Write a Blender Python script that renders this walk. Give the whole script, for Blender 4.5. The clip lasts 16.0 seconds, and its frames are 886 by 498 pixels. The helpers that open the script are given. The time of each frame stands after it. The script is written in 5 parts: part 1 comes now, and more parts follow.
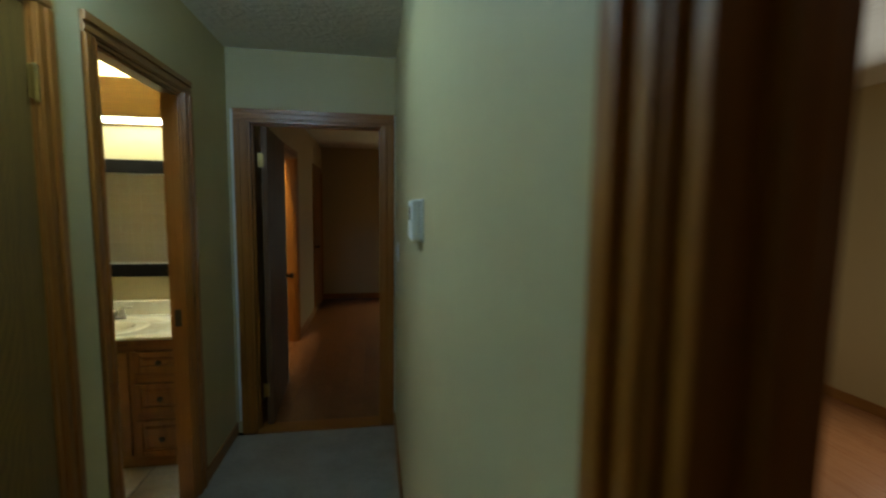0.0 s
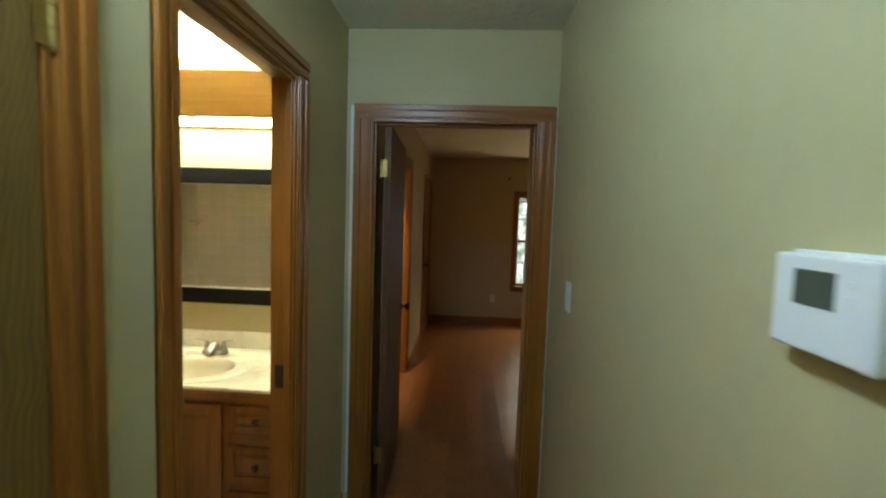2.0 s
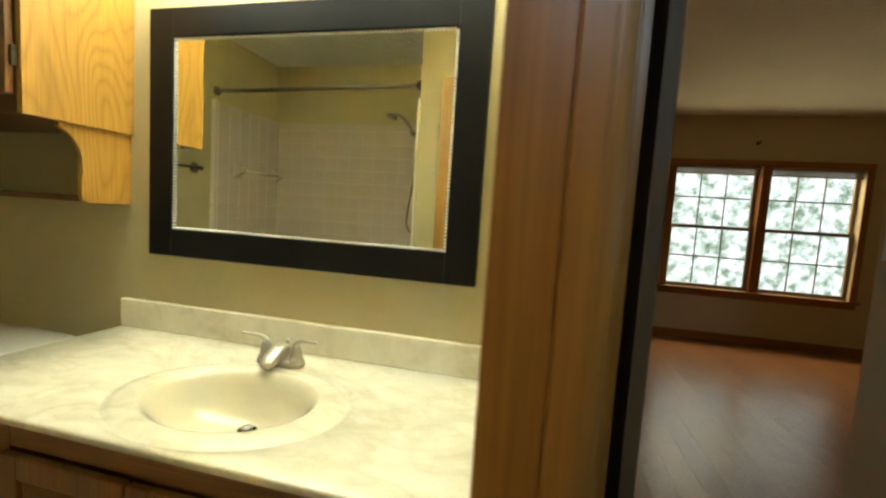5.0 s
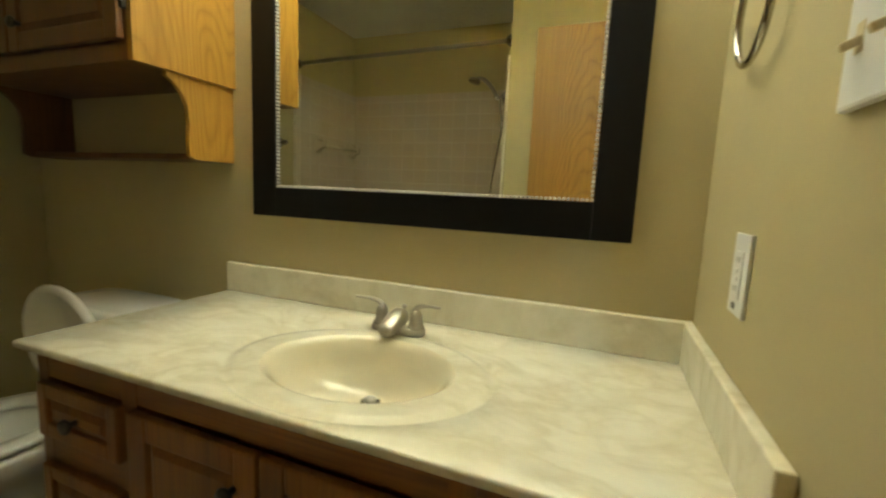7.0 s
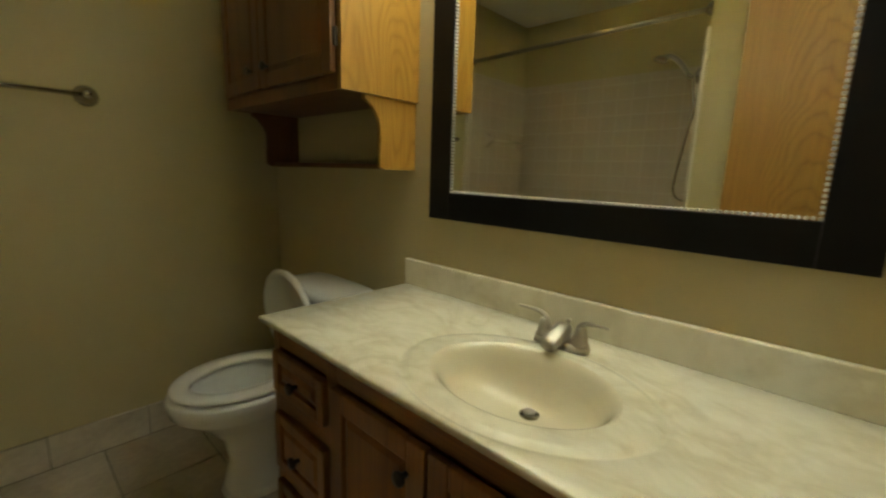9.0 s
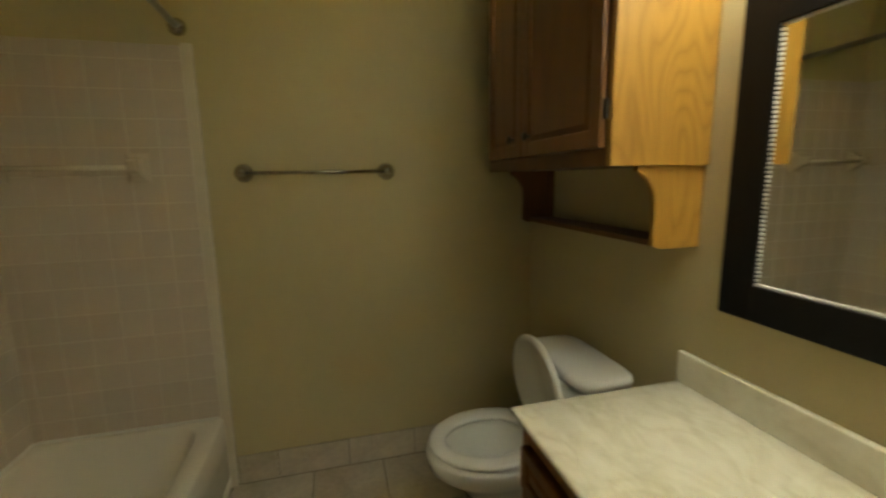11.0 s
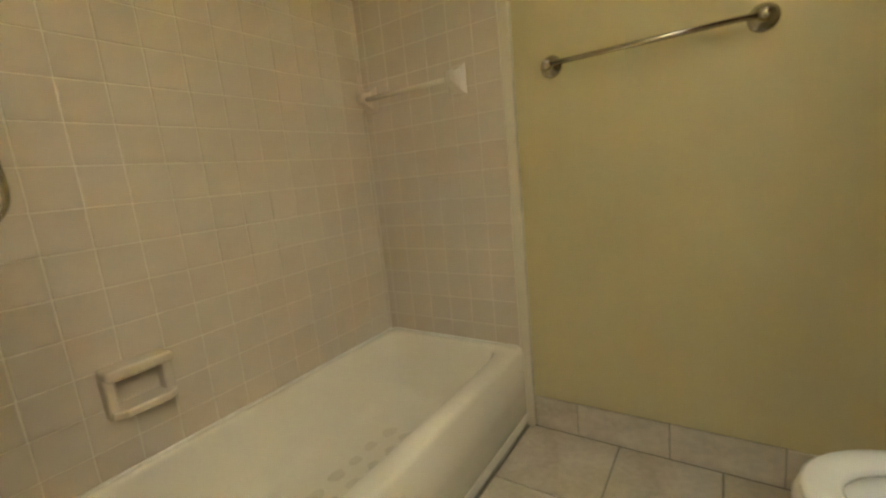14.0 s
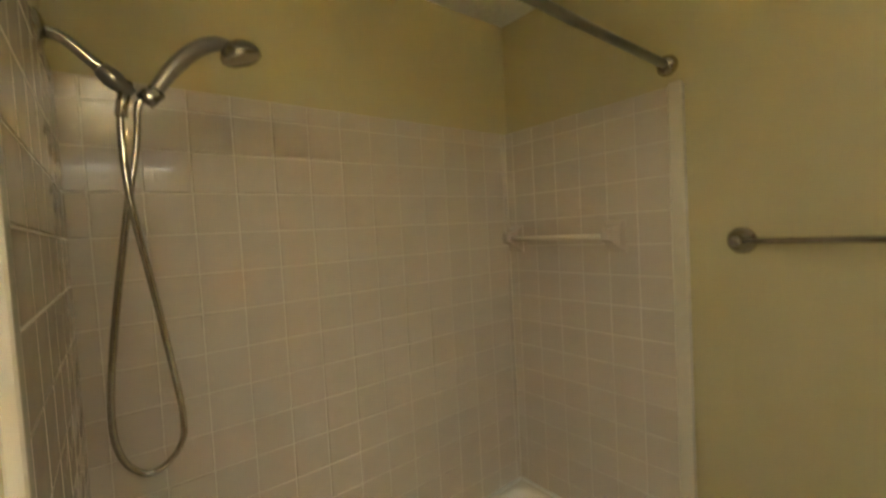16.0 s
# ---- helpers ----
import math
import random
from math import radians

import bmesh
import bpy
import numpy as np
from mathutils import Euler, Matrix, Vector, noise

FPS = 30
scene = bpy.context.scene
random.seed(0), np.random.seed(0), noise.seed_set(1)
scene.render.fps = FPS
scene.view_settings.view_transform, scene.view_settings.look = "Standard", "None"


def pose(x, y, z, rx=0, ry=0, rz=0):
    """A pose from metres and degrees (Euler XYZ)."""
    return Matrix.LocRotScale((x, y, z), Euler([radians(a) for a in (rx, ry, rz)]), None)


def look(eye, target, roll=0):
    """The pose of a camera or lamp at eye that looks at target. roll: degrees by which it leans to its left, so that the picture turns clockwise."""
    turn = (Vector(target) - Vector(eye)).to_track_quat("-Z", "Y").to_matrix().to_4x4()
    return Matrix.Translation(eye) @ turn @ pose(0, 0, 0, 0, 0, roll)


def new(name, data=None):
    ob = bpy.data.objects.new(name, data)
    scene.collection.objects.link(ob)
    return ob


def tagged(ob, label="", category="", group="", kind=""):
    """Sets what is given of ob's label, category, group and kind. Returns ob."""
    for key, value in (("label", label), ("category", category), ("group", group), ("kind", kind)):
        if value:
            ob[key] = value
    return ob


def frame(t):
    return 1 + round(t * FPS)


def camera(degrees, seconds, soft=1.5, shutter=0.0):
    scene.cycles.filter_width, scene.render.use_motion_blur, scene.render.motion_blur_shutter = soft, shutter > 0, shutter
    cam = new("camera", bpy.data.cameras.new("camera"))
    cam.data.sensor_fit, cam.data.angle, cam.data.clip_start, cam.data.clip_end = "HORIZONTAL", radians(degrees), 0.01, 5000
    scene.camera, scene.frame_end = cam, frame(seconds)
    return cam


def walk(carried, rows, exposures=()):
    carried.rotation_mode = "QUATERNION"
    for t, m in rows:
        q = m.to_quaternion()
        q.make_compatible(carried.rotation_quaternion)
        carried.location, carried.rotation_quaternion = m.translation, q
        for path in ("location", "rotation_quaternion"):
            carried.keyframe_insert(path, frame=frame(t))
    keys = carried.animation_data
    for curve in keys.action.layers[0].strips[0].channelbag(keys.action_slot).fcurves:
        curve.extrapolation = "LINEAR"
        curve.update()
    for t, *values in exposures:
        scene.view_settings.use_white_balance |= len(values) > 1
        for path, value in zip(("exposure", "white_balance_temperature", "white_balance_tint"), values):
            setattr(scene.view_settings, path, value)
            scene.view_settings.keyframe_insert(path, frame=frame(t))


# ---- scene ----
cam = camera(93.0, 16.0, soft=2.3, shutter=0.5)
PATH = [
    (0, (0.07, -0.025, 1.486), (0.382, 1.942, 1.301), 0.7),
    (0.5, (-0.068, 0.03, 1.508), (0.141, 2.013, 1.354), -0.2),
    (1, (-0.134, 0.18, 1.542), (-0.023, 2.169, 1.371), 0.5),
    (1.5, (-0.15, 0.428, 1.534), (-0.24, 2.413, 1.312), 0.7),
    (2, (-0.215, 0.704, 1.537), (-0.336, 2.696, 1.398), 1.9),
    (2.5, (-0.282, 1.002, 1.544), (-0.453, 2.991, 1.421), 0.6),
    (3, (-0.347, 1.332, 1.512), (-0.643, 3.306, 1.387), 0.5),
    (3.5, (-0.474, 1.562, 1.452), (-0.851, 3.522, 1.318), 0.5),
    (3.7, (-0.527, 1.63, 1.434), (-0.931, 3.582, 1.271), 0.5),
    (5.8, (-0.997, 1.948, 1.145), (-1.456, 3.887, 0.973), 4.6),
    (6, (-1.002, 1.973, 1.152), (-1.509, 3.895, 0.929), 2.6),
    (6.5, (-1.058, 1.967, 1.133), (-1.636, 3.866, 0.893), 3.0),
    (7, (-1.101, 1.948, 1.12), (-1.813, 3.799, 0.86), 2.6),
    (7.5, (-1.123, 1.928, 1.116), (-1.958, 3.724, 0.837), 2.6),
    (8, (-1.119, 1.923, 1.126), (-2.089, 3.649, 0.843), 2.2),
    (8.2, (-1.114, 1.922, 1.133), (-2.139, 3.614, 0.84), 2.3),
    (10.3, (-1.143, 1.997, 1.3), (-2.888, 2.882, 0.883), -0.1),
    (10.5, (-1.172, 1.976, 1.323), (-2.948, 2.8, 0.914), -0.2),
    (11, (-1.262, 1.987, 1.378), (-3.173, 2.475, 1.049), -1.0),
    (11.5, (-1.363, 1.952, 1.379), (-3.324, 2.006, 0.993), -1.3),
    (12, (-1.485, 2.112, 1.333), (-3.352, 1.507, 0.949), -4.2),
    (12.5, (-1.552, 2.133, 1.269), (-3.283, 1.176, 0.973), -5.3),
    (13, (-1.587, 2.12, 1.178), (-3.304, 1.133, 0.897), -3.9),
    (13.5, (-1.635, 2.128, 1.109), (-3.347, 1.147, 0.783), -4.4),
    (14, (-1.661, 2.136, 1.078), (-3.292, 1.03, 0.736), -5.7),
    (14.5, (-1.675, 2.12, 1.144), (-3.2, 0.858, 0.854), -6.4),
    (15, (-1.671, 2.033, 1.248), (-3.127, 0.689, 0.975), -4.9),
    (15.5, (-1.716, 1.997, 1.367), (-3.095, 0.563, 1.157), -4.6),
    (16, (-1.778, 2.044, 1.487), (-3.014, 0.473, 1.406), -3.2),
]

EXPOSURES = [(0.0, 0.75, 6250, 3), (0.5, 1.6, 6200, 6), (1.0, 1.7, 6200, 7), (2.0, 1.65, 6500, 9), (2.5, 1.6, 6700, 10), (3.5, 1.5, 6850, 10), (5.8, 1.7, 6050, 1), (6.1, 1.5, 6150, 1), (6.5, 1.15, 6450, 4),
             (7.0, 0.95, 6450, 5), (8.2, 0.42, 6400, 5), (10.3, 0.5, 6350, 11), (11.0, 0.65, 6350, 11), (12.0, 1.25, 6350, 12), (13.0, 1.6, 6250, 14), (14.0, 1.7, 6200, 15), (15.0, 1.52, 6100, 17), (16.0, 1.3, 6100, 18)]
walk(cam, [(t, look(eye, target, roll)) for t, eye, target, roll in PATH], EXPOSURES)

# ---- world and lights ----
world = bpy.data.worlds.new("world")
scene.world = world
world.use_nodes = True
wn = world.node_tree.nodes
sky = wn.new("ShaderNodeTexSky")
sky.sky_type, sky.sun_disc = "NISHITA", False
sky.sun_elevation, sky.sun_rotation = radians(48), radians(120)
world.node_tree.links.new(sky.outputs[0], wn["Background"].inputs[0])
wn["Background"].inputs[1].default_value = 0.05

# plan, metres
HALL_W, HALL_E, HALL_N, HALL_S = -0.843, 0.196, 2.808, -3.0
BATH_E, BATH_W, BATH_N, BATH_S = -0.912, -3.2, 2.945, 1.47
TUB_S, TUB_E = 0.745, -1.688
HALL_H, BATH_H = 2.458, 2.375
BED_W, BED_E, BED_N, BED_S = -0.80, 3.4, 7.03, 2.93
ROOM_E = 3.75


def area_light(name, loc, target, sx, sy, power, color):
    data = bpy.data.lights.new(name, "AREA")
    data.shape, data.size, data.size_y, data.energy, data.color = "RECTANGLE", sx, sy, power, color
    ob = new(name, data)
    ob.matrix_world = look(loc, target)
    return ob


area_light("bedroom_daylight", (1.35, BED_N + 0.85, 2.75), (0.9, 4.6, 0.0), 1.9, 0.9, 42, (1.0, 0.86, 0.56))
area_light("room_daylight", (ROOM_E + 0.02, 1.6, 1.3), (1.8, 1.5, 0.6), 1.3, 1.3, 18, (1.0, 0.96, 0.9))
area_light("side_room_lamp", (-0.925, 4.33, HALL_H - 0.06), (-0.80, 4.33, 0.0), 0.10, 0.10, 22, (1.0, 0.80, 0.50))
# unseen fill added below the sill, imitating light thrown up from the yard
area_light("bedroom_bounce_fill", (1.37, BED_N + 1.0, -0.05), (1.2, 5.4, 2.3), 1.9, 0.8, 7, (1.0, 0.76, 0.36))


# ---- materials ----
def nodes_of(name):
    m = bpy.data.materials.new(name)
    m.use_nodes = True
    t = m.node_tree
    return m, t.nodes, t.links, t.nodes["Principled BSDF"]


def ramp(n, l, source, stops):
    r = n.new("ShaderNodeValToRGB")
    while len(r.color_ramp.elements) < len(stops):
        r.color_ramp.elements.new(0.5)
    for e, (p, c) in zip(r.color_ramp.elements, stops):
        e.position, e.color = p, (*c, 1.0)
    l.new(source, r.inputs[0])
    return r.outputs[0]


def mapped(n, l, scale, rot=(0, 0, 0), coord="Object"):
    tc, mp = n.new("ShaderNodeTexCoord"), n.new("ShaderNodeMapping")
    mp.inputs["Scale"].default_value = scale
    mp.inputs["Rotation"].default_value = rot
    l.new(tc.outputs[coord], mp.inputs[0])
    return mp.outputs[0]


def noise_out(n, l, vec, scale, detail=4.0, rough=0.55, distortion=0.0):
    x = n.new("ShaderNodeTexNoise")
    x.inputs["Scale"].default_value, x.inputs["Detail"].default_value = scale, detail
    x.inputs["Roughness"].default_value, x.inputs["Distortion"].default_value = rough, distortion
    l.new(vec, x.inputs["Vector"])
    return x.outputs["Fac"]


def add_bump(n, l, b, height, strength, distance):
    x = n.new("ShaderNodeBump")
    x.inputs["Strength"].default_value, x.inputs["Distance"].default_value = strength, distance
    l.new(height, x.inputs["Height"])
    l.new(x.outputs[0], b.inputs["Normal"])


def mix(n, l, fac, a, b, mode="MIX"):
    x = n.new("ShaderNodeMix")
    x.data_type, x.blend_type = "RGBA", mode
    for sock, v in ((x.inputs[0], fac), (x.inputs[6], a), (x.inputs[7], b)):
        if isinstance(v, (int, float)):
            sock.default_value = v
        elif isinstance(v, tuple):
            sock.default_value = (*v, 1.0)
        else:
            l.new(v, sock)
    return x.outputs[2]


def plain(name, c1, c2, scale=4.0, rough=0.5, metal=0.0, bump=0.0, bump_scale=60.0, distance=0.002, rough_var=0.1, coat=0.0, vary=0.0, spec=0.5):
    """A surface whose colour drifts between two tones at two scales, with fine relief."""
    m, n, l, b = nodes_of(name)
    v = mapped(n, l, (1, 1, 1))
    big, fine = noise_out(n, l, v, scale), noise_out(n, l, v, scale * 9.0, 6.0)
    col = mix(n, l, 0.35, ramp(n, l, big, [(0.3, c1), (0.7, c2)]), ramp(n, l, fine, [(0.3, c1), (0.7, c2)]))
    if vary:
        info = n.new("ShaderNodeObjectInfo")
        col = mix(n, l, vary, col, ramp(n, l, info.outputs["Random"], [(0.0, c1), (1.0, c2)]))
    l.new(col, b.inputs["Base Color"])
    rr = n.new("ShaderNodeMapRange")
    rr.inputs[3].default_value, rr.inputs[4].default_value = max(0.02, rough - rough_var), min(1.0, rough + rough_var)
    l.new(fine, rr.inputs[0])
    l.new(rr.outputs[0], b.inputs["Roughness"])
    b.inputs["Metallic"].default_value = metal
    b.inputs["Coat Weight"].default_value = coat
    b.inputs["Specular IOR Level"].default_value = spec
    if bump:
        add_bump(n, l, b, noise_out(n, l, v, bump_scale, 3.0), bump, distance)
    return m


def wood(name, dark, light, axis="z", ring=9.0, rough=0.4, cathedral=2.2, coat=0.15, vary=0.0, fig=0.5, stretch=0.12):
    """Varnished wood: long grain streaks along one axis, with arched growth figures and fine pores."""
    m, n, l, b = nodes_of(name)
    s = {"x": (stretch, 1, 1), "y": (1, stretch, 1), "z": (1, 1, stretch)}[axis]
    v = mapped(n, l, s)
    if vary:
        info = n.new("ShaderNodeObjectInfo")
        off = n.new("ShaderNodeVectorMath")
        off.operation = "SCALE"
        off.inputs[0].default_value = (7.0, 5.0, 9.0)
        l.new(info.outputs["Random"], off.inputs["Scale"])
        add = n.new("ShaderNodeVectorMath")
        l.new(v, add.inputs[0])
        l.new(off.outputs[0], add.inputs[1])
        v = add.outputs[0]
    warp = noise_out(n, l, v, cathedral, 2.0, 0.4)
    mul = n.new("ShaderNodeMath")
    mul.operation = "MULTIPLY"
    mul.inputs[1].default_value = ring
    l.new(warp, mul.inputs[0])
    frac = n.new("ShaderNodeMath")
    frac.operation = "PINGPONG"
    frac.inputs[1].default_value = 0.5
    l.new(mul.outputs[0], frac.inputs[0])
    s2 = {"x": (3, 160, 160), "y": (160, 3, 160), "z": (160, 160, 3)}[axis]
    pores = noise_out(n, l, mapped(n, l, s2), 1.0, 3.0)
    mid = tuple((a + c) / 2 for a, c in zip(dark, light))
    figure = ramp(n, l, frac.outputs[0], [(0.0, dark), (0.10, mid), (0.34, light)])
    col = mix(n, l, 1.0 - fig, figure, ramp(n, l, pores, [(0.35, dark), (0.62, light)]))
    col = mix(n, l, 0.25, col, ramp(n, l, noise_out(n, l, v, 1.3, 2.0), [(0.3, dark), (0.7, light)]))
    if vary:
        info2 = n.new("ShaderNodeObjectInfo")
        col = mix(n, l, vary, col, ramp(n, l, info2.outputs["Random"], [(0.0, dark), (1.0, light)]))
    l.new(col, b.inputs["Base Color"])
    rr = n.new("ShaderNodeMapRange")
    rr.inputs[3].default_value, rr.inputs[4].default_value = rough - 0.08, rough + 0.12
    l.new(pores, rr.inputs[0])
    l.new(rr.outputs[0], b.inputs["Roughness"])
    b.inputs["Coat Weight"].default_value, b.inputs["Coat Roughness"].default_value = coat, 0.25
    add_bump(n, l, b, pores, 0.12, 0.001)
    return m


def cathedral(name, dark, light, axis, centre, bend, pitch=21.0, rough=0.42):
    """Flat-sawn veneer: nested arches about a centre line, running out into straight grain at the sides."""
    m, n, l, b = nodes_of(name)
    v = mapped(n, l, (1, 1, 1))
    sep = n.new("ShaderNodeSeparateXYZ")
    l.new(v, sep.inputs[0])

    def calc(op, p, q):
        x = n.new("ShaderNodeMath")
        x.operation = op
        for sock, val in zip(x.inputs, (p, q)):
            if isinstance(val, (int, float)):
                sock.default_value = val
            else:
                l.new(val, sock)
        return x.outputs[0]

    off = calc("ADD", sep.outputs["XYZ".index(axis)], -centre)
    wander = noise_out(n, l, mapped(n, l, (0.6, 0.6, 1.6)), 1.6, 2.0)
    off = calc("ADD", off, calc("MULTIPLY", calc("ADD", wander, -0.5), 0.16))
    arch = calc("MULTIPLY", calc("MULTIPLY", off, off), bend)
    wobble = noise_out(n, l, mapped(n, l, (1, 1, 0.5)), 11.0, 3.0)
    height = calc("ADD", calc("SUBTRACT", sep.outputs[2], arch), calc("MULTIPLY", wobble, 0.18))
    rings = calc("PINGPONG", calc("MULTIPLY", height, pitch), 0.5)
    mid = tuple(0.35 * p + 0.65 * q for p, q in zip(dark, light))
    figure = ramp(n, l, rings, [(0.0, dark), (0.11, mid), (0.34, light)])
    pores = noise_out(n, l, mapped(n, l, (160, 160, 3)), 1.0, 3.0)
    broad = noise_out(n, l, mapped(n, l, (3, 3, 0.5)), 1.5, 3.0)
    col = mix(n, l, 0.38, figure, ramp(n, l, pores, [(0.35, dark), (0.62, light)]))
    col = mix(n, l, 0.30, col, ramp(n, l, broad, [(0.35, mid), (0.65, light)]))
    l.new(col, b.inputs["Base Color"])
    rr = n.new("ShaderNodeMapRange")
    rr.inputs[3].default_value, rr.inputs[4].default_value = rough - 0.08, rough + 0.12
    l.new(pores, rr.inputs[0])
    l.new(rr.outputs[0], b.inputs["Roughness"])
    b.inputs["Coat Weight"].default_value, b.inputs["Coat Roughness"].default_value = 0.15, 0.25
    add_bump(n, l, b, pores, 0.12, 0.001)
    return m


def marble(name, base, vein, light):
    """Cast marble: cloudy swirls of cream and grey-beige under a gloss."""
    m, n, l, b = nodes_of(name)
    v = mapped(n, l, (1.0, 1.6, 1.0), (0, 0, 0.5))
    swirl = noise_out(n, l, v, 2.4, 4.0, 0.55, 1.0)
    blot = noise_out(n, l, v, 5.5, 5.0, 0.55, 0.8)
    cloud = noise_out(n, l, v, 14.0, 5.0, 0.6, 0.5)
    col = ramp(n, l, swirl, [(0.36, base), (0.46, light), (0.55, vein), (0.60, light), (0.72, base)])
    col = mix(n, l, 0.48, col, ramp(n, l, blot, [(0.40, light), (0.51, base), (0.585, vein), (0.63, base), (0.70, light)]))
    col = mix(n, l, 0.20, col, ramp(n, l, cloud, [(0.40, vein), (0.58, light)]))
    l.new(mix(n, l, 0.25, col, base), b.inputs["Base Color"])
    b.inputs["Roughness"].default_value = 0.22
    b.inputs["Coat Weight"].default_value, b.inputs["Coat Roughness"].default_value = 0.3, 0.12
    return m


def glow(name, color, strength):
    m, n, l, b = nodes_of(name)
    b.inputs["Base Color"].default_value = (*color, 1)
    b.inputs["Emission Color"].default_value = (*color, 1)
    b.inputs["Emission Strength"].default_value = strength
    return m




def trowelled(name, c1, c2):
    """Wall paint over a hand-trowelled skim: fine orange peel and sparse level ridges."""
    m, n, l, b = nodes_of(name)
    v = mapped(n, l, (1, 1, 1))
    big, fine = noise_out(n, l, v, 1.4), noise_out(n, l, v, 16.0, 5.0)
    l.new(mix(n, l, 0.35, ramp(n, l, big, [(0.3, c1), (0.7, c2)]), ramp(n, l, fine, [(0.3, c1), (0.7, c2)])), b.inputs["Base Color"])
    b.inputs["Roughness"].default_value = 0.6
    peel = noise_out(n, l, v, 95.0, 3.0)
    ridge = ramp(n, l, noise_out(n, l, mapped(n, l, (1.6, 1.6, 13.0)), 3.0, 2.0, 0.5, 0.1), [(0.0, (0, 0, 0)), (0.56, (0, 0, 0)), (0.66, (1, 1, 1)), (0.74, (0.2, 0.2, 0.2))])
    mask = ramp(n, l, noise_out(n, l, v, 2.3, 2.0), [(0.5, (0, 0, 0)), (0.62, (1, 1, 1))])
    both = mix(n, l, 1.0, ridge, mask, "MULTIPLY")
    add_bump(n, l, b, mix(n, l, 0.22, both, peel, "ADD"), 0.07, 0.003)
    return m


PAINT = trowelled("sage_tan_wall_paint", (0.485, 0.415, 0.222), (0.525, 0.452, 0.250))
PAINT_BED = plain("beige_wall_paint", (0.50, 0.41, 0.24), (0.54, 0.445, 0.27), 1.6, 0.65, bump=0.3, bump_scale=95.0)
CEIL = plain("textured_ceiling_paint", (0.72, 0.71, 0.65), (0.80, 0.79, 0.73), 3.0, 0.85, bump=0.9, bump_scale=26.0, distance=0.012)
OAK_TRIM = wood("stained_oak_trim", (0.165, 0.054, 0.006), (0.36, 0.132, 0.015), "z", 6.0, 0.36)
OAK_TRIM_X = wood("stained_oak_trim_across", (0.165, 0.054, 0.006), (0.36, 0.132, 0.015), "x", 6.0, 0.36)
OAK_TRIM_Y = wood("stained_oak_trim_along", (0.17, 0.065, 0.014), (0.38, 0.175, 0.038), "y", 6.0, 0.4)
OAK_DOOR = cathedral("oak_veneer_door", (0.045, 0.020, 0.003), (0.225, 0.124, 0.024), "Y", 1.03, 13.0, 14.0)
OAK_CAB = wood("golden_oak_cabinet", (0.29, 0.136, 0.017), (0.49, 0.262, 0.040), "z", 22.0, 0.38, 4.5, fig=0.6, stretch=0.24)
OAK_BATH = cathedral("golden_oak_bath_door", (0.21, 0.095, 0.014), (0.42, 0.225, 0.038), "X", -1.22, -19.0, 11.0)
OAK_VANITY = wood("honey_oak_vanity", (0.13, 0.045, 0.006), (0.30, 0.125, 0.018), "z", 9.0, 0.4, 3.0)
# the cabinet's golden oak again, darkened for its shaded fronts, far side and shelf
OAK_SHADED = wood("shaded_oak_front", (0.085, 0.030, 0.005), (0.19, 0.078, 0.014), "z", 9.0, 0.45, 3.0)
# brown door wood, darkened to hold the shade on the open bedroom leaf
SLAB_SHADED = wood("shaded_door_slab", (0.075, 0.034, 0.012), (0.15, 0.072, 0.025), "z", 8.0, 0.6, 2.4, 0.0)
OAK_RAIL = wood("honey_oak_rails", (0.13, 0.045, 0.006), (0.31, 0.128, 0.018), "x", 9.0, 0.4, 3.0)
OAK_VALANCE = wood("golden_oak_valance", (0.37, 0.185, 0.03), (0.54, 0.295, 0.055), "x", 8.0, 0.4, 2.0)
PLANK = wood("red_oak_laminate", (0.13, 0.045, 0.014), (0.30, 0.125, 0.042), "y", 7.0, 0.27, 2.5, 0.25, vary=0.35)
CARPET = plain("grey_hall_carpet", (0.27, 0.235, 0.18), (0.40, 0.345, 0.27), 5.0, 0.95, bump=1.0, bump_scale=420.0, distance=0.006)
MARBLE = marble("cultured_marble_top", (0.765, 0.725, 0.57), (0.58, 0.53, 0.365), (0.84, 0.81, 0.68))
MARBLE_BOWL = plain("cultured_marble_bowl", (0.70, 0.64, 0.47), (0.74, 0.68, 0.51), 3.0, 0.18, coat=0.4)
PORCELAIN = plain("white_porcelain", (0.78, 0.78, 0.74), (0.82, 0.82, 0.79), 2.0, 0.14, rough_var=0.05, coat=0.4)
TUB_WHITE = plain("almond_enamel_tub", (0.77, 0.725, 0.61), (0.81, 0.765, 0.655), 2.5, 0.2, rough_var=0.07, coat=0.3)
STAIN = plain("worn_anti_slip_patch", (0.56, 0.52, 0.42), (0.67, 0.63, 0.52), 22.0, 0.75)
WATER = plain("still_bowl_water", (0.24, 0.26, 0.23), (0.28, 0.30, 0.27), 3.0, 0.05)
TILE = plain("pink_beige_glazed_tile", (0.57, 0.49, 0.385), (0.63, 0.545, 0.435), 3.0, 0.2, rough_var=0.06, coat=0.3, bump=0.08, bump_scale=14.0, vary=0.4)
TILE_TRIM = plain("cream_glazed_edge_tile", (0.64, 0.58, 0.45), (0.70, 0.63, 0.50), 3.0, 0.22, coat=0.3)
GROUT = plain("pale_grout", (0.66, 0.60, 0.48), (0.74, 0.68, 0.55), 8.0, 0.85, bump=0.3, bump_scale=160.0)
STONE = plain("grey_beige_stone_tile", (0.35, 0.295, 0.215), (0.68, 0.61, 0.495), 5.5, 0.45, bump=0.35, bump_scale=38.0, vary=0.25)
STONE_GROUT = plain("grey_floor_grout", (0.20, 0.18, 0.14), (0.27, 0.24, 0.19), 9.0, 0.9, bump=0.3, bump_scale=150.0)
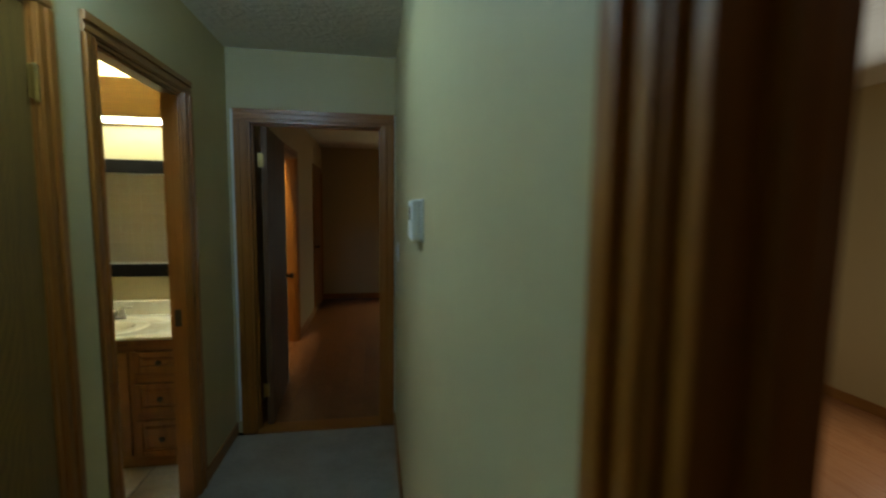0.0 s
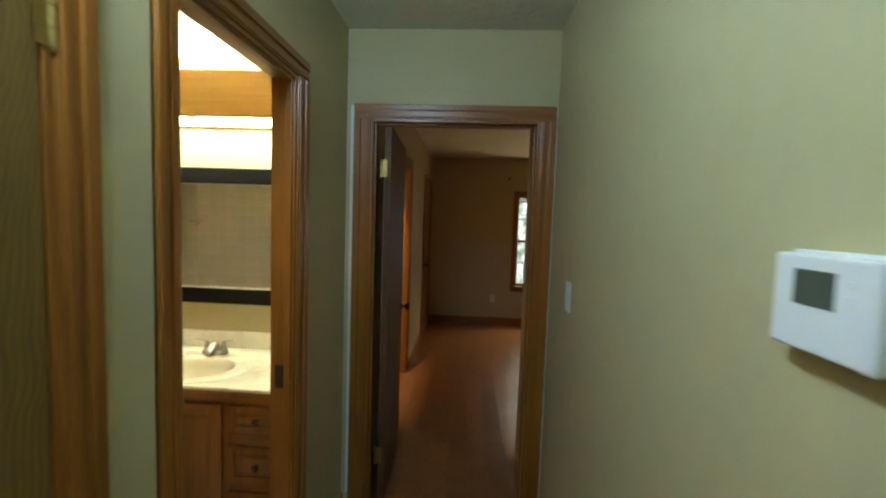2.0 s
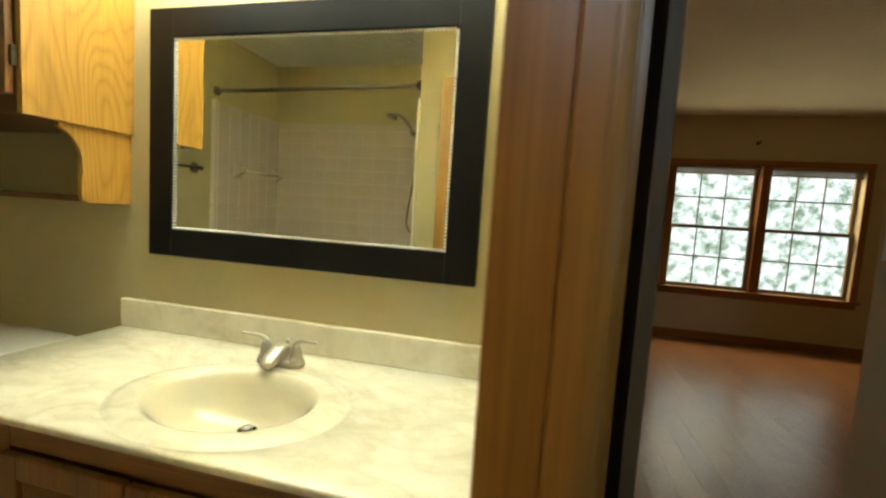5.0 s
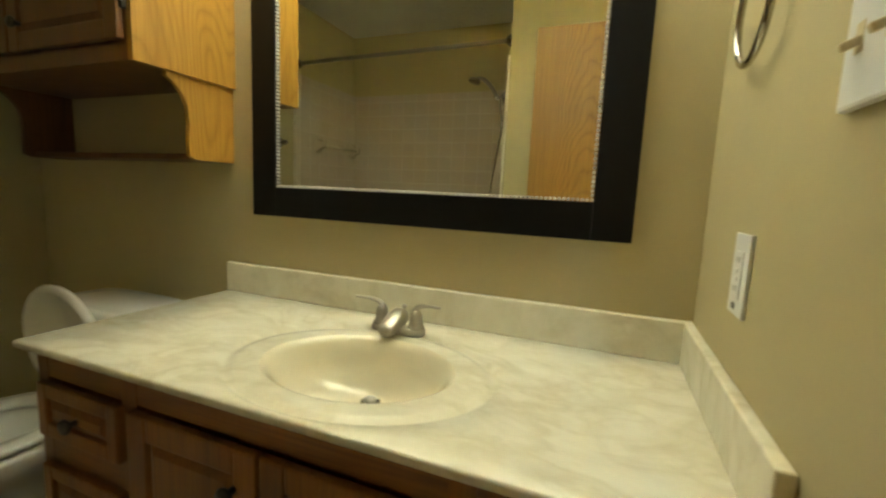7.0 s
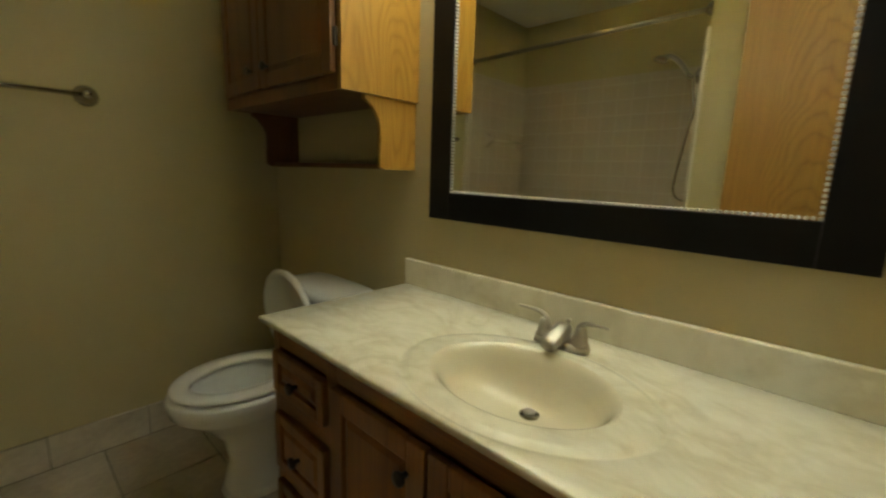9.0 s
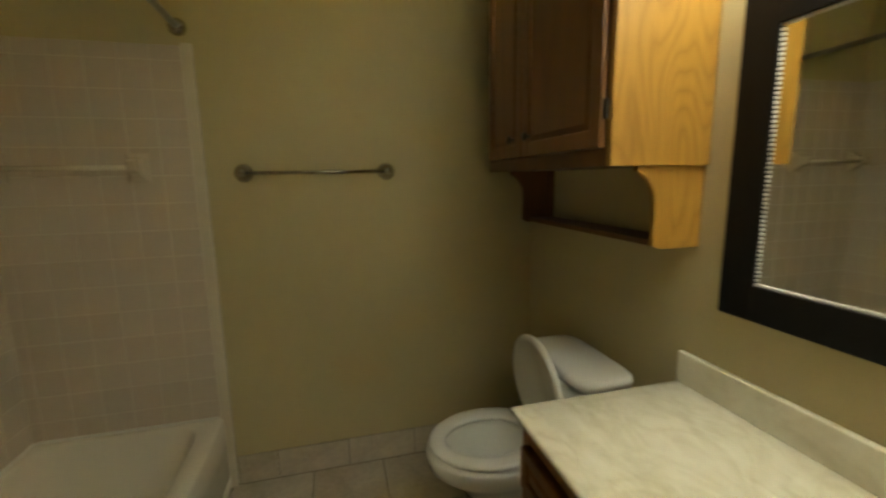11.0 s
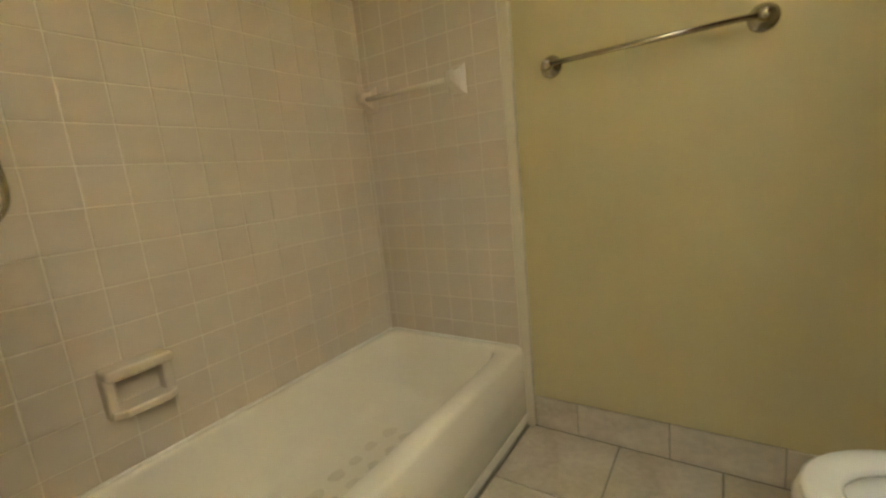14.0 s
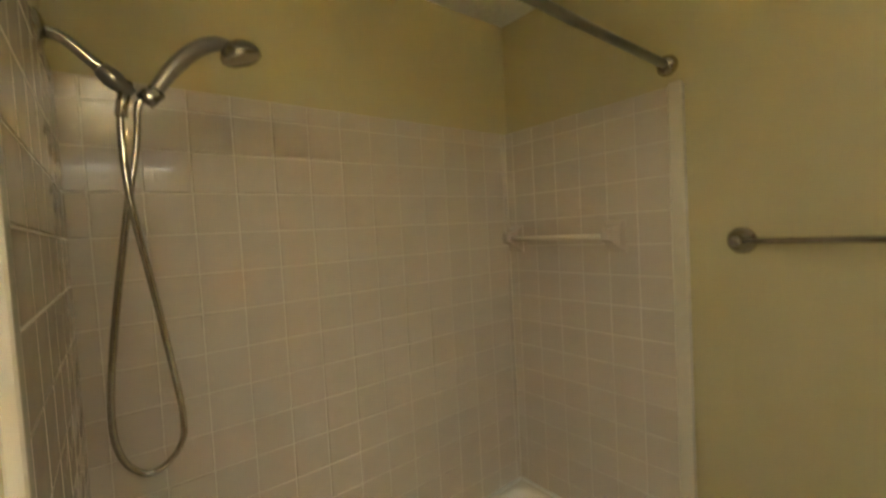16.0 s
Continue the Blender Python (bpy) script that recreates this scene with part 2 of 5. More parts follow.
CHROME = plain("polished_nickel", (0.44, 0.41, 0.36), (0.48, 0.45, 0.395), 2.0, 0.17, 1.0, rough_var=0.03)
STEEL = plain("brushed_steel", (0.30, 0.28, 0.245), (0.33, 0.307, 0.27), 2.0, 0.40, 1.0, rough_var=0.0)
NICKEL = plain("satin_nickel", (0.46, 0.43, 0.37), (0.52, 0.485, 0.42), 5.0, 0.50, 1.0, rough_var=0.05)
BRASS = plain("aged_brass", (0.40, 0.28, 0.09), (0.62, 0.46, 0.17), 14.0, 0.35, 1.0)
BRONZE = plain("dark_bronze_knob", (0.04, 0.033, 0.024), (0.09, 0.075, 0.055), 30.0, 0.4, 0.8)
BLACK = plain("black_lacquered_frame", (0.005, 0.0045, 0.004), (0.009, 0.008, 0.007), 6.0, 0.42, spec=0.2)
SILVER = plain("silver_beading", (0.74, 0.73, 0.70), (0.84, 0.83, 0.80), 20.0, 0.3, 0.35)
WHITE = plain("white_plastic", (0.76, 0.76, 0.75), (0.80, 0.80, 0.79), 3.0, 0.4)
IVORY = plain("ivory_plastic", (0.62, 0.53, 0.33), (0.68, 0.59, 0.38), 6.0, 0.4)
# tan wood, with the backlit darkness of the bars put into its colour
SASH = plain("backlit_tan_sash", (0.26, 0.19, 0.115), (0.33, 0.245, 0.155), 5.0, 0.5)
BLIND = plain("tan_wooden_blind", (0.30, 0.20, 0.11), (0.40, 0.28, 0.16), 9.0, 0.5)
WHITE_PAINT = plain("white_vinyl_sash", (0.72, 0.72, 0.70), (0.78, 0.78, 0.76), 3.0, 0.5)
SCREEN = plain("grey_green_lcd", (0.075, 0.09, 0.07), (0.10, 0.12, 0.09), 5.0, 0.2)
GREY = plain("grey_rubber", (0.10, 0.10, 0.10), (0.16, 0.16, 0.155), 9.0, 0.6)
CAULK = plain("old_white_caulk", (0.62, 0.60, 0.53), (0.74, 0.72, 0.65), 30.0, 0.6, bump=0.3, bump_scale=90.0)
PANEL = glow("lit_acrylic_panel", (0.985, 0.975, 0.76), 6.5)
TUBE = glow("fluorescent_tube", (0.985, 0.975, 0.76), 42.0)
HALL_GLOW = glow("lit_glass_bowl", (0.66, 1.0, 1.34), 26.0)

MIRROR, _n, _l, _b = nodes_of("mirror_silver")
_b.inputs["Base Color"].default_value = (0.80, 0.82, 0.77, 1)
_b.inputs["Metallic"].default_value, _b.inputs["Roughness"].default_value = 1.0, 0.015
GLASS, _n, _l, _b = nodes_of("window_glass")
_b.inputs["Transmission Weight"].default_value, _b.inputs["Roughness"].default_value = 1.0, 0.0
_b.inputs["IOR"].default_value = 1.45

# flat card of trees; the daylight on them is emission in the material
YARD, _n, _l, _b = nodes_of("glowing_trees_backdrop")
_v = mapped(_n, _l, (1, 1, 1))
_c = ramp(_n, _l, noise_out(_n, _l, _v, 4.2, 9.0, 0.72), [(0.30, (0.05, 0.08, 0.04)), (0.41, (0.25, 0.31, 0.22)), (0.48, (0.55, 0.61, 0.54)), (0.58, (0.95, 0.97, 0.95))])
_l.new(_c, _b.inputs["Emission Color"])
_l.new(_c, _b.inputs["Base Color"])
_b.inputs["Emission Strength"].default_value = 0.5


# ---- mesh helpers ----
def thing(name, base, label, category, group="", kind=""):
    ob = new(name)
    ob.empty_display_size = 0.05
    ob.location = base
    return tagged(ob, label, category, group, kind)


def place(ob, parent):
    ob.parent = parent
    at = Vector(parent.location)
    if parent.parent:
        at = Vector((0, 0, 0))
    ob.matrix_parent_inverse = Matrix.Translation(-at)
    return ob


def part(name, bm, material, parent, label="", smooth=False):
    """Links a bmesh, built in world coordinates, as one mesh under a thing or a part."""
    me = bpy.data.meshes.new(name)
    bmesh.ops.recalc_face_normals(bm, faces=bm.faces)
    if smooth:
        for f in bm.faces:
            f.smooth = True
    bm.to_mesh(me)
    bm.free()
    me.materials.append(material)
    ob = place(new(name, me), parent) if parent else new(name, me)
    return tagged(ob, label)


def setting(name, bm, material, label, category, smooth=False):
    return tagged(part(name, bm, material, None, "", smooth), label, category, kind="structure")


def box(bm, lo, hi, bevel=0.0, segments=2):
    r = bmesh.ops.create_cube(bm, size=1.0)
    c = [(a + b) / 2 for a, b in zip(lo, hi)]
    d = [abs(b - a) for a, b in zip(lo, hi)]
    for v in r["verts"]:
        v.co = Vector([v.co[k] * d[k] + c[k] for k in range(3)])
    if bevel:
        edges = list({e for v in r["verts"] for e in v.link_edges})
        bmesh.ops.bevel(bm, geom=edges, offset=min(bevel, 0.45 * min(d)), segments=segments, affect="EDGES", profile=0.6)
    return bm


def boxed(lo, hi, bevel=0.0, segments=2):
    return box(bmesh.new(), lo, hi, bevel, segments)


def loft(loops, bm=None, cap_start=True, cap_end=True):
    bm = bm or bmesh.new()
    rings = [[bm.verts.new(p) for p in loop] for loop in loops]
    for a, b in zip(rings, rings[1:]):
        for k in range(len(a)):
            j = (k + 1) % len(a)
            bm.faces.new((a[k], a[j], b[j], b[k]))
    if cap_start:
        bm.faces.new(rings[0])
    if cap_end:
        bm.faces.new(rings[-1])
    return bm


def oval(cx, cy, z, a, b, n=40, back=None, power=2.0):
    """A loop in a level plane; back: another half length to the far side; power over 2 squares it off."""
    out = []
    for k in range(n):
        u = 2 * math.pi * k / n
        c, s = math.cos(u), math.sin(u)
        x = math.copysign(abs(c) ** (2 / power), c)
        y = math.copysign(abs(s) ** (2 / power), s)
        out.append((cx + a * x, cy + (back if back and y > 0 else b) * y, z))
    return out


def tube(points, radius, sides=10, bm=None, radii=None):
    """A round bar swept along a line of points."""
    bm = bm or bmesh.new()
    pts = [Vector(p) for p in points]
    loops, up = [], None
    for k, p in enumerate(pts):
        d = (pts[min(k + 1, len(pts) - 1)] - pts[max(k - 1, 0)]).normalized()
        if up is None:
            up = d.orthogonal().normalized()
        up = (up - d * up.dot(d)).normalized()
        side = d.cross(up)
        r = radii[k] if radii else radius
        loops.append([p + r * (math.cos(2 * math.pi * i / sides) * up + math.sin(2 * math.pi * i / sides) * side) for i in range(sides)])
    return loft(loops, bm)


def curve_points(knots, steps=8):
    """A smooth line through the knots."""
    p = [Vector(k) for k in knots]
    p = [2 * p[0] - p[1]] + p + [2 * p[-1] - p[-2]]
    out = []
    for a, b, c, d in zip(p, p[1:], p[2:], p[3:]):
        for i in range(steps):
            t = i / steps
            out.append(0.5 * (2 * b + (c - a) * t + (2 * a - 5 * b + 4 * c - d) * t * t + (3 * b - a - 3 * c + d) * t ** 3))
    return out + [p[-2]]


def turned(base, axis, profile, sides=20, bm=None):
    """A lathe shape: rows of (distance along the axis, radius)."""
    a = Vector(axis).normalized()
    return tube([Vector(base) + a * d for d, _ in profile], 0, sides, bm, [max(r, 0.0004) for _, r in profile])


# ---- walls, floors, ceilings ----
def wall(name, boxes, material, label):
    bm = bmesh.new()
    for lo, hi in boxes:
        box(bm, lo, hi)
    return setting(name, bm, material, label, "wall")


DOOR_H = 2.032
BD_S, BD_N = 1.564, 2.192          # bathroom doorway in the hall's west wall
CD_S, CD_N = 0.60, 1.310           # linen closet doorway
RD_S, RD_N = -0.70, 0.136          # doorway of the east room
ED_W, ED_E = -0.727, 0.116         # bedroom doorway in the hall's end wall

wall("wall_hall_west", [
    ((BATH_E, HALL_S, 0), (HALL_W, CD_S, HALL_H)), ((BATH_E, CD_S, DOOR_H), (HALL_W, CD_N, HALL_H)),
    ((BATH_E, CD_N, 0), (HALL_W, BD_S, HALL_H)), ((BATH_E, BD_S, DOOR_H), (HALL_W, BD_N, HALL_H)),
    ((BATH_E, BD_N, 0), (HALL_W, HALL_N, HALL_H))], PAINT, "sage tan painted plaster wall with orange-peel texture")
wall("wall_hall_east", [
    ((HALL_E, HALL_S, 0), (HALL_E + 0.058, RD_S, HALL_H)), ((HALL_E, RD_S, DOOR_H), (HALL_E + 0.058, RD_N, HALL_H)),
    ((HALL_E, RD_N, 0), (HALL_E + 0.058, HALL_N, HALL_H))], PAINT, "sage tan painted plaster wall with trowelled texture")
wall("wall_hall_north", [
    ((BATH_E, HALL_N, 0), (ED_W, BED_S - 0.002, HALL_H)), ((ED_W, HALL_N, DOOR_H), (ED_E, BED_S - 0.002, HALL_H)),
    ((ED_E, HALL_N, 0), (HALL_E + 0.058, BED_S - 0.002, HALL_H))], PAINT, "sage tan painted end wall above a doorway")
wall("wall_hall_south", [((BATH_E, HALL_S - 0.1, 0), (HALL_E + 0.058, HALL_S, HALL_H))], PAINT, "plain sage tan painted wall closing the hall")
wall("wall_bath_north", [((BATH_W - 0.1, BATH_N, 0), (-0.9005, BATH_N + 0.1, HALL_H)), ((BATH_E, BED_S - 0.0015, 0), (-0.9005, BATH_N, HALL_H))], PAINT, "sage tan painted bathroom wall behind the vanity")
wall("wall_bath_west", [((BATH_W - 0.1, TUB_S - 0.1, 0), (BATH_W, BATH_N - 0.002, HALL_H))], PAINT, "sage tan painted bathroom wall with a towel bar")
wall("wall_bath_south", [((BATH_W + 0.002, TUB_S - 0.1, 0), (TUB_E, TUB_S, HALL_H))], PAINT, "painted wall above the tiled tub surround")
wall("wall_bath_wing", [((TUB_E, TUB_S - 0.1, 0), (TUB_E + 0.10, BATH_S, HALL_H)), ((TUB_E + 0.10, BATH_S - 0.10, 0), (BATH_E - 0.002, BATH_S, HALL_H))],
     PAINT, "sage tan painted wall between tub and door")

setting("ceiling_hall", boxed((BATH_E, HALL_S, HALL_H), (HALL_E + 0.058, BED_S, HALL_H + 0.08)), CEIL, "off-white stippled plaster hall ceiling", "ceiling")
setting("ceiling_bath", boxed((BATH_W, TUB_S, BATH_H), (BATH_E - 0.001, BATH_N, BATH_H + 0.06)), CEIL, "off-white stippled plaster bathroom ceiling", "ceiling")
setting("floor_hall", boxed((HALL_W - 0.08, HALL_S, -0.06), (HALL_E + 0.10, HALL_N - 0.035, 0.0)), CARPET, "worn grey stained hall carpet", "floor")
floor_bath = setting("floor_bath", boxed((BATH_W, TUB_S, -0.06), (HALL_W - 0.081, BATH_N, -0.005)), STONE_GROUT, "grey grout bed of the bathroom floor", "floor")


def baseboard(lo, hi, axis):
    setting("baseboard", boxed(lo, hi, 0.004), OAK_TRIM_X if axis == "x" else OAK_TRIM_Y, "narrow dark-stained oak baseboard", "baseboard")


baseboard((HALL_W, CD_N + 0.062, 0), (HALL_W + 0.012, BD_S - 0.062, 0.075), "y")
baseboard((HALL_W, BD_N + 0.095, 0), (HALL_W + 0.012, HALL_N, 0.075), "y")
baseboard((HALL_E - 0.012, RD_N + 0.05, 0), (HALL_E, HALL_N, 0.075), "y")
baseboard((HALL_W, HALL_S, 0), (HALL_W + 0.012, CD_S - 0.062, 0.075), "y")


def casing(name, axis, wall_at, out, a, b, width=0.062, head=DOOR_H, label="stained oak door casing with moulded profile", wide_b=0.0):
    """Two upright boards and a head with a stepped profile on one face of a wall."""
    base = (wall_at, (a + b) / 2, 0) if axis == "y" else ((a + b) / 2, wall_at, 0)
    ob = thing(name, base, label, "door casing", kind="structure")
    wb = wide_b or width

    def strip(nm, u0, u1, z0, z1, mat, inner_low):
        bm = bmesh.new()
        w = u1 - u0 if nm != "head" else z1 - z0
        for f0, f1, d in ((0.0, 1.0, 0.011), (0.0, 0.42, 0.018), (0.62, 0.9, 0.015)):
            if not inner_low:
                f0, f1 = 1 - f1, 1 - f0
            if nm == "head":
                lo, hi = [u0, z0 + w * f0], [u1, z0 + w * f1]
            else:
                lo, hi = [u0 + w * f0, z0], [u0 + w * f1, z1]
            p0, p1 = sorted((wall_at, wall_at + out * d))
            if axis == "y":
                box(bm, (p0, lo[0], lo[1]), (p1, hi[0], hi[1]), 0.004)
            else:
                box(bm, (lo[0], p0, lo[1]), (hi[0], p1, hi[1]), 0.004)
        part(nm, bm, mat, ob)

    strip("side_board", a - width, a + 0.004, 0, head - 0.004, OAK_TRIM, True)
    if wb > 0:
        strip("side_board", b - 0.004, b + wb, 0, head - 0.004, OAK_TRIM, False)
    strip("head", a - width, b + max(wb, 0.0), head - 0.004, head + 0.064, OAK_TRIM_Y if axis == "y" else OAK_TRIM_X, False)
    return ob


def jamb(name, axis, w0, w1, a, b, stop, head=DOOR_H):
    """The lining of a doorway with its stop strips. w0..w1: through the wall; stop: where the strip sits."""
    base = ((w0 + w1) / 2, (a + b) / 2, 0) if axis == "y" else ((a + b) / 2, (w0 + w1) / 2, 0)
    ob = thing(name, base, "stained oak door frame lining with stop strips", "door frame", kind="structure")

    def slab(nm, u0, u1, z0, z1, d0, d1, mat):
        lo, hi = ((d0, u0, z0), (d1, u1, z1)) if axis == "y" else ((u0, d0, z0), (u1, d1, z1))
        part(nm, boxed(lo, hi, 0.002), mat, ob)

    top = OAK_TRIM_Y if axis == "y" else OAK_TRIM_X
    slab("jamb", a - 0.001, a + 0.018, 0, head, w0, w1, OAK_TRIM)
    slab("jamb", b - 0.018, b + 0.001, 0, head, w0, w1, OAK_TRIM)
    slab("head_jamb", a + 0.018, b - 0.018, head - 0.018, head, w0, w1, top)
    s0, s1 = stop
    slab("stop", a + 0.018, a + 0.029, 0, head - 0.018, s0, s1, OAK_TRIM)
    slab("stop", b - 0.029, b - 0.018, 0, head - 0.018, s0, s1, OAK_TRIM)
    slab("stop", a + 0.029, b - 0.029, head - 0.029, head - 0.018, s0, s1, top)
    return ob


casing("door_casing_bath_hall", "y", HALL_W, 1, BD_S, BD_N, wide_b=0.084)
casing("door_casing_bath_inside", "y", BATH_E, -1, BD_S, BD_N, wide_b=0.056)
jb = jamb("door_frame_bath", "y", BATH_E - 0.014, HALL_W + 0.004, BD_S, BD_N, (BATH_E + 0.04, HALL_W - 0.004))
part("strike_plate", boxed((BATH_E + 0.005, BD_N - 0.0205, 0.90), (BATH_E + 0.036, BD_N - 0.0175, 0.985), 0.001), BRONZE, jb, "dark bronze strike plate")
casing("door_casing_closet", "y", HALL_W, 1, CD_S, CD_N)
jamb("door_frame_closet", "y", BATH_E - 0.002, HALL_W + 0.004, CD_S, CD_N, (BATH_E, BATH_E + 0.03))
casing("door_casing_room", "y", HALL_E, -1, RD_S, RD_N, wide_b=0.044)
jamb("door_frame_room", "y", HALL_E - 0.004, HALL_E + 0.062, RD_S, RD_N, (HALL_E + 0.02, HALL_E + 0.04))
casing("door_casing_bedroom", "x", HALL_N, -1, ED_W, ED_E, 0.078, wide_b=0.07)
jamb("door_frame_bedroom", "x", HALL_N - 0.004, BED_S + 0.002, ED_W, ED_E, (HALL_N + 0.03, HALL_N + 0.075))
# pale painted strips where the casing leaves a line of older paint
for px0, px1 in ((ED_W - 0.096, ED_W - 0.0785), (ED_E + 0.0705, HALL_E - 0.0005)):
    setting("trim", boxed((px0, HALL_N - 0.0025, 0.08), (px1, HALL_N, DOOR_H + 0.06)), WHITE_PAINT, "thin pale strip of older paint beside the casing", "trim")
setting("trim_threshold", boxed((ED_W + 0.02, HALL_N - 0.036, -0.01), (ED_E - 0.02, BED_S - 0.02, 0.006), 0.004), OAK_TRIM_X, "dark oak threshold strip", "trim")


def hinge(parent, at, along, side):
    """A butt hinge: knuckle of three barrels and a leaf."""
    bm = bmesh.new()
    for k in range(3):
        turned((at[0], at[1], at[2] - 0.045 + 0.03 * k), (0, 0, 1), [(0, 0.006), (0.001, 0.0072), (0.028, 0.0072), (0.029, 0.006)], 10, bm)
    turned((at[0], at[1], at[2] - 0.052), (0, 0, 1), [(0, 0.003), (0.003, 0.0055), (0.007, 0.0055), (0.099, 0.0055), (0.104, 0.003)], 10, bm)
    lo = Vector(at) - Vector((0, 0, 0.044))
    hi = Vector(at) + Vector(along) * 0.03 + Vector(side) * 0.0025 + Vector((0, 0, 0.044))
    box(bm, [min(p, q) for p, q in zip(lo, hi)], [max(p, q) for p, q in zip(lo, hi)])
    part("hinge", bm, BRASS, parent, "aged brass hinge")


def knob_set(parent, at, axis, mat=BRONZE, r=0.026):
    part("door_knob", turned(at, axis, [(0, 0.030), (0.004, 0.031), (0.008, 0.026), (0.010, 0.012), (0.030, 0.011), (0.036, r * 0.85), (0.046, r), (0.056, r * 0.9), (0.062, r * 0.45), (0.063, 0.001)], 20), mat, parent, "dark metal door knob", True)


# linen closet door, shut, hinged towards the bathroom
cd = thing("closet_door", (HALL_W, CD_N, 0), "closed oak veneer slab closet door with cathedral grain", "door")
part("leaf", boxed((HALL_W - 0.036, CD_S + 0.02, 0.012), (HALL_W - 0.001, CD_N - 0.020, DOOR_H - 0.02), 0.003), OAK_DOOR, cd)
for z in (0.22, 1.815):
    hinge(cd, (HALL_W + 0.006, CD_N - 0.006, z), (0, -0.8, 0), (-1, 0, 0))
knob_set(cd, (HALL_W - 0.001, CD_S + 0.085, 0.94), (1, 0, 0))

# bathroom door, swung open against the wing wall
bd = thing("bathroom_door", (BATH_E, BD_S, 0), "open oak veneer slab bathroom door with arched grain", "door")
part("leaf", boxed((BATH_E - 0.615, BATH_S + 0.055, 0.012), (BATH_E - 0.006, BATH_S + 0.09, DOOR_H - 0.02), 0.003), OAK_BATH, bd)
knob_set(bd, (BATH_E - 0.55, BATH_S + 0.09, 0.94), (0, 1, 0))
for z in (0.22, 1.815):
    hinge(bd, (BATH_E - 0.004, BATH_S + 0.096, z), (-1, 0, 0), (0, -1, 0))

# bedroom door, standing open along the entry
ed = thing("bedroom_door", (ED_W, BED_S, 0), "open brown slab bedroom door, shade darkening its colour, with brass hinges", "door")
bm = boxed((-0.018, 0.0, 0.012), (0.018, 0.76, DOOR_H - 0.02), 0.003)
bm.transform(pose(-0.645, BED_S - 0.06, 0, 0, 0, 3.4))
part("leaf", bm, SLAB_SHADED, ed)
knob_set(ed, (-0.668, BED_S + 0.63, 0.93), (1, 0, 0))
for z in (0.26, 1.79):
    hinge(ed, (-0.678, BED_S - 0.066, z), (0.9, 0, 0), (0, -1, 0))
    part("hinge_plate", boxed((-0.674, BED_S - 0.067, z - 0.045), (-0.648, BED_S - 0.061, z + 0.045), 0.001), BRASS, ed, "bright brass hinge plate")

# ---- hall fittings ----
th = thing("thermostat", (HALL_E, 1.168, 1.46), "white plastic wall thermostat with grey display", "thermostat")
part("body", boxed((HALL_E - 0.032, 1.112, 1.402), (HALL_E - 0.006, 1.247, 1.512), 0.006, 3), WHITE, th)
part("wall_plate", boxed((HALL_E - 0.007, 1.106, 1.398), (HALL_E, 1.252, 1.516), 0.003), WHITE, th)
part("display", boxed((HALL_E - 0.0335, 1.158, 1.455), (HALL_E - 0.031, 1.213, 1.495), 0.001), SCREEN, th, "grey-green liquid crystal display")
part("side_cover", boxed((HALL_E - 0.034, 1.108, 1.401), (HALL_E - 0.010, 1.128, 1.513), 0.007, 3), WHITE, th)
for z in (1.47, 1.485):
    part("button", boxed((HALL_E - 0.0335, 1.133, z - 0.004), (HALL_E - 0.031, 1.146, z + 0.004), 0.001), WHITE, th)


def wall_switch(name, at, facing, kind, label):
    """A plate with a switch or outlet; facing is the way that it looks into the room."""
    ob = thing(name, at, label, "wall plate")
    f = Vector(facing)
    s = Vector((0, 0, 1)).cross(f)

    def slab(nm, w, h, d0, d1, mat, du=0.0, dz=0.0, lab="", bevel=0.002):
        c = Vector(at) + s * du + Vector((0, 0, dz))
        p, q = c + f * d0 - s * w / 2 - Vector((0, 0, h / 2)), c + f * d1 + s * w / 2 + Vector((0, 0, h / 2))
        part(nm, boxed([min(a, b) for a, b in zip(p, q)], [max(a, b) for a, b in zip(p, q)], bevel), mat, ob, lab)

    slab("plate", 0.072, 0.118, 0, 0.006, WHITE)
    if kind == "rocker":
        slab("rocker", 0.032, 0.033, 0.004, 0.010, WHITE, 0, 0.018)
        slab("rocker", 0.032, 0.031, 0.004, 0.008, WHITE, 0, -0.016)
    elif kind == "gfci":
        slab("insert", 0.034, 0.068, 0.004, 0.008, WHITE)
        slab("button", 0.010, 0.006, 0.007, 0.0095, WHITE, 0, 0.006)
        slab("button", 0.010, 0.006, 0.007, 0.0095, WHITE, 0, -0.006)
        for dz in (0.022, -0.020):
            slab("slot", 0.002, 0.008, 0.0075, 0.0085, GREY, 0.006, dz, "dark outlet slot", 0)
            slab("slot", 0.002, 0.007, 0.0075, 0.0085, GREY, -0.006, dz, "dark outlet slot", 0)
        slab("badge", 0.014, 0.009, 0.0075, 0.0085, GREY, 0, -0.045, "small dark printed badge", 0)
    else:
        for dz in (0.026, -0.026):
            slab("socket", 0.030, 0.028, 0.004, 0.0075, WHITE, 0, dz)
    return ob


wall_switch("light_switch", (HALL_E, 2.415, 1.243), (-1, 0, 0), "rocker", "white double rocker light switch on the hall wall")
wall_switch("gfci_outlet", (BATH_E, 2.658, 1.024), (-1, 0, 0), "gfci", "white safety outlet above the vanity side splash")

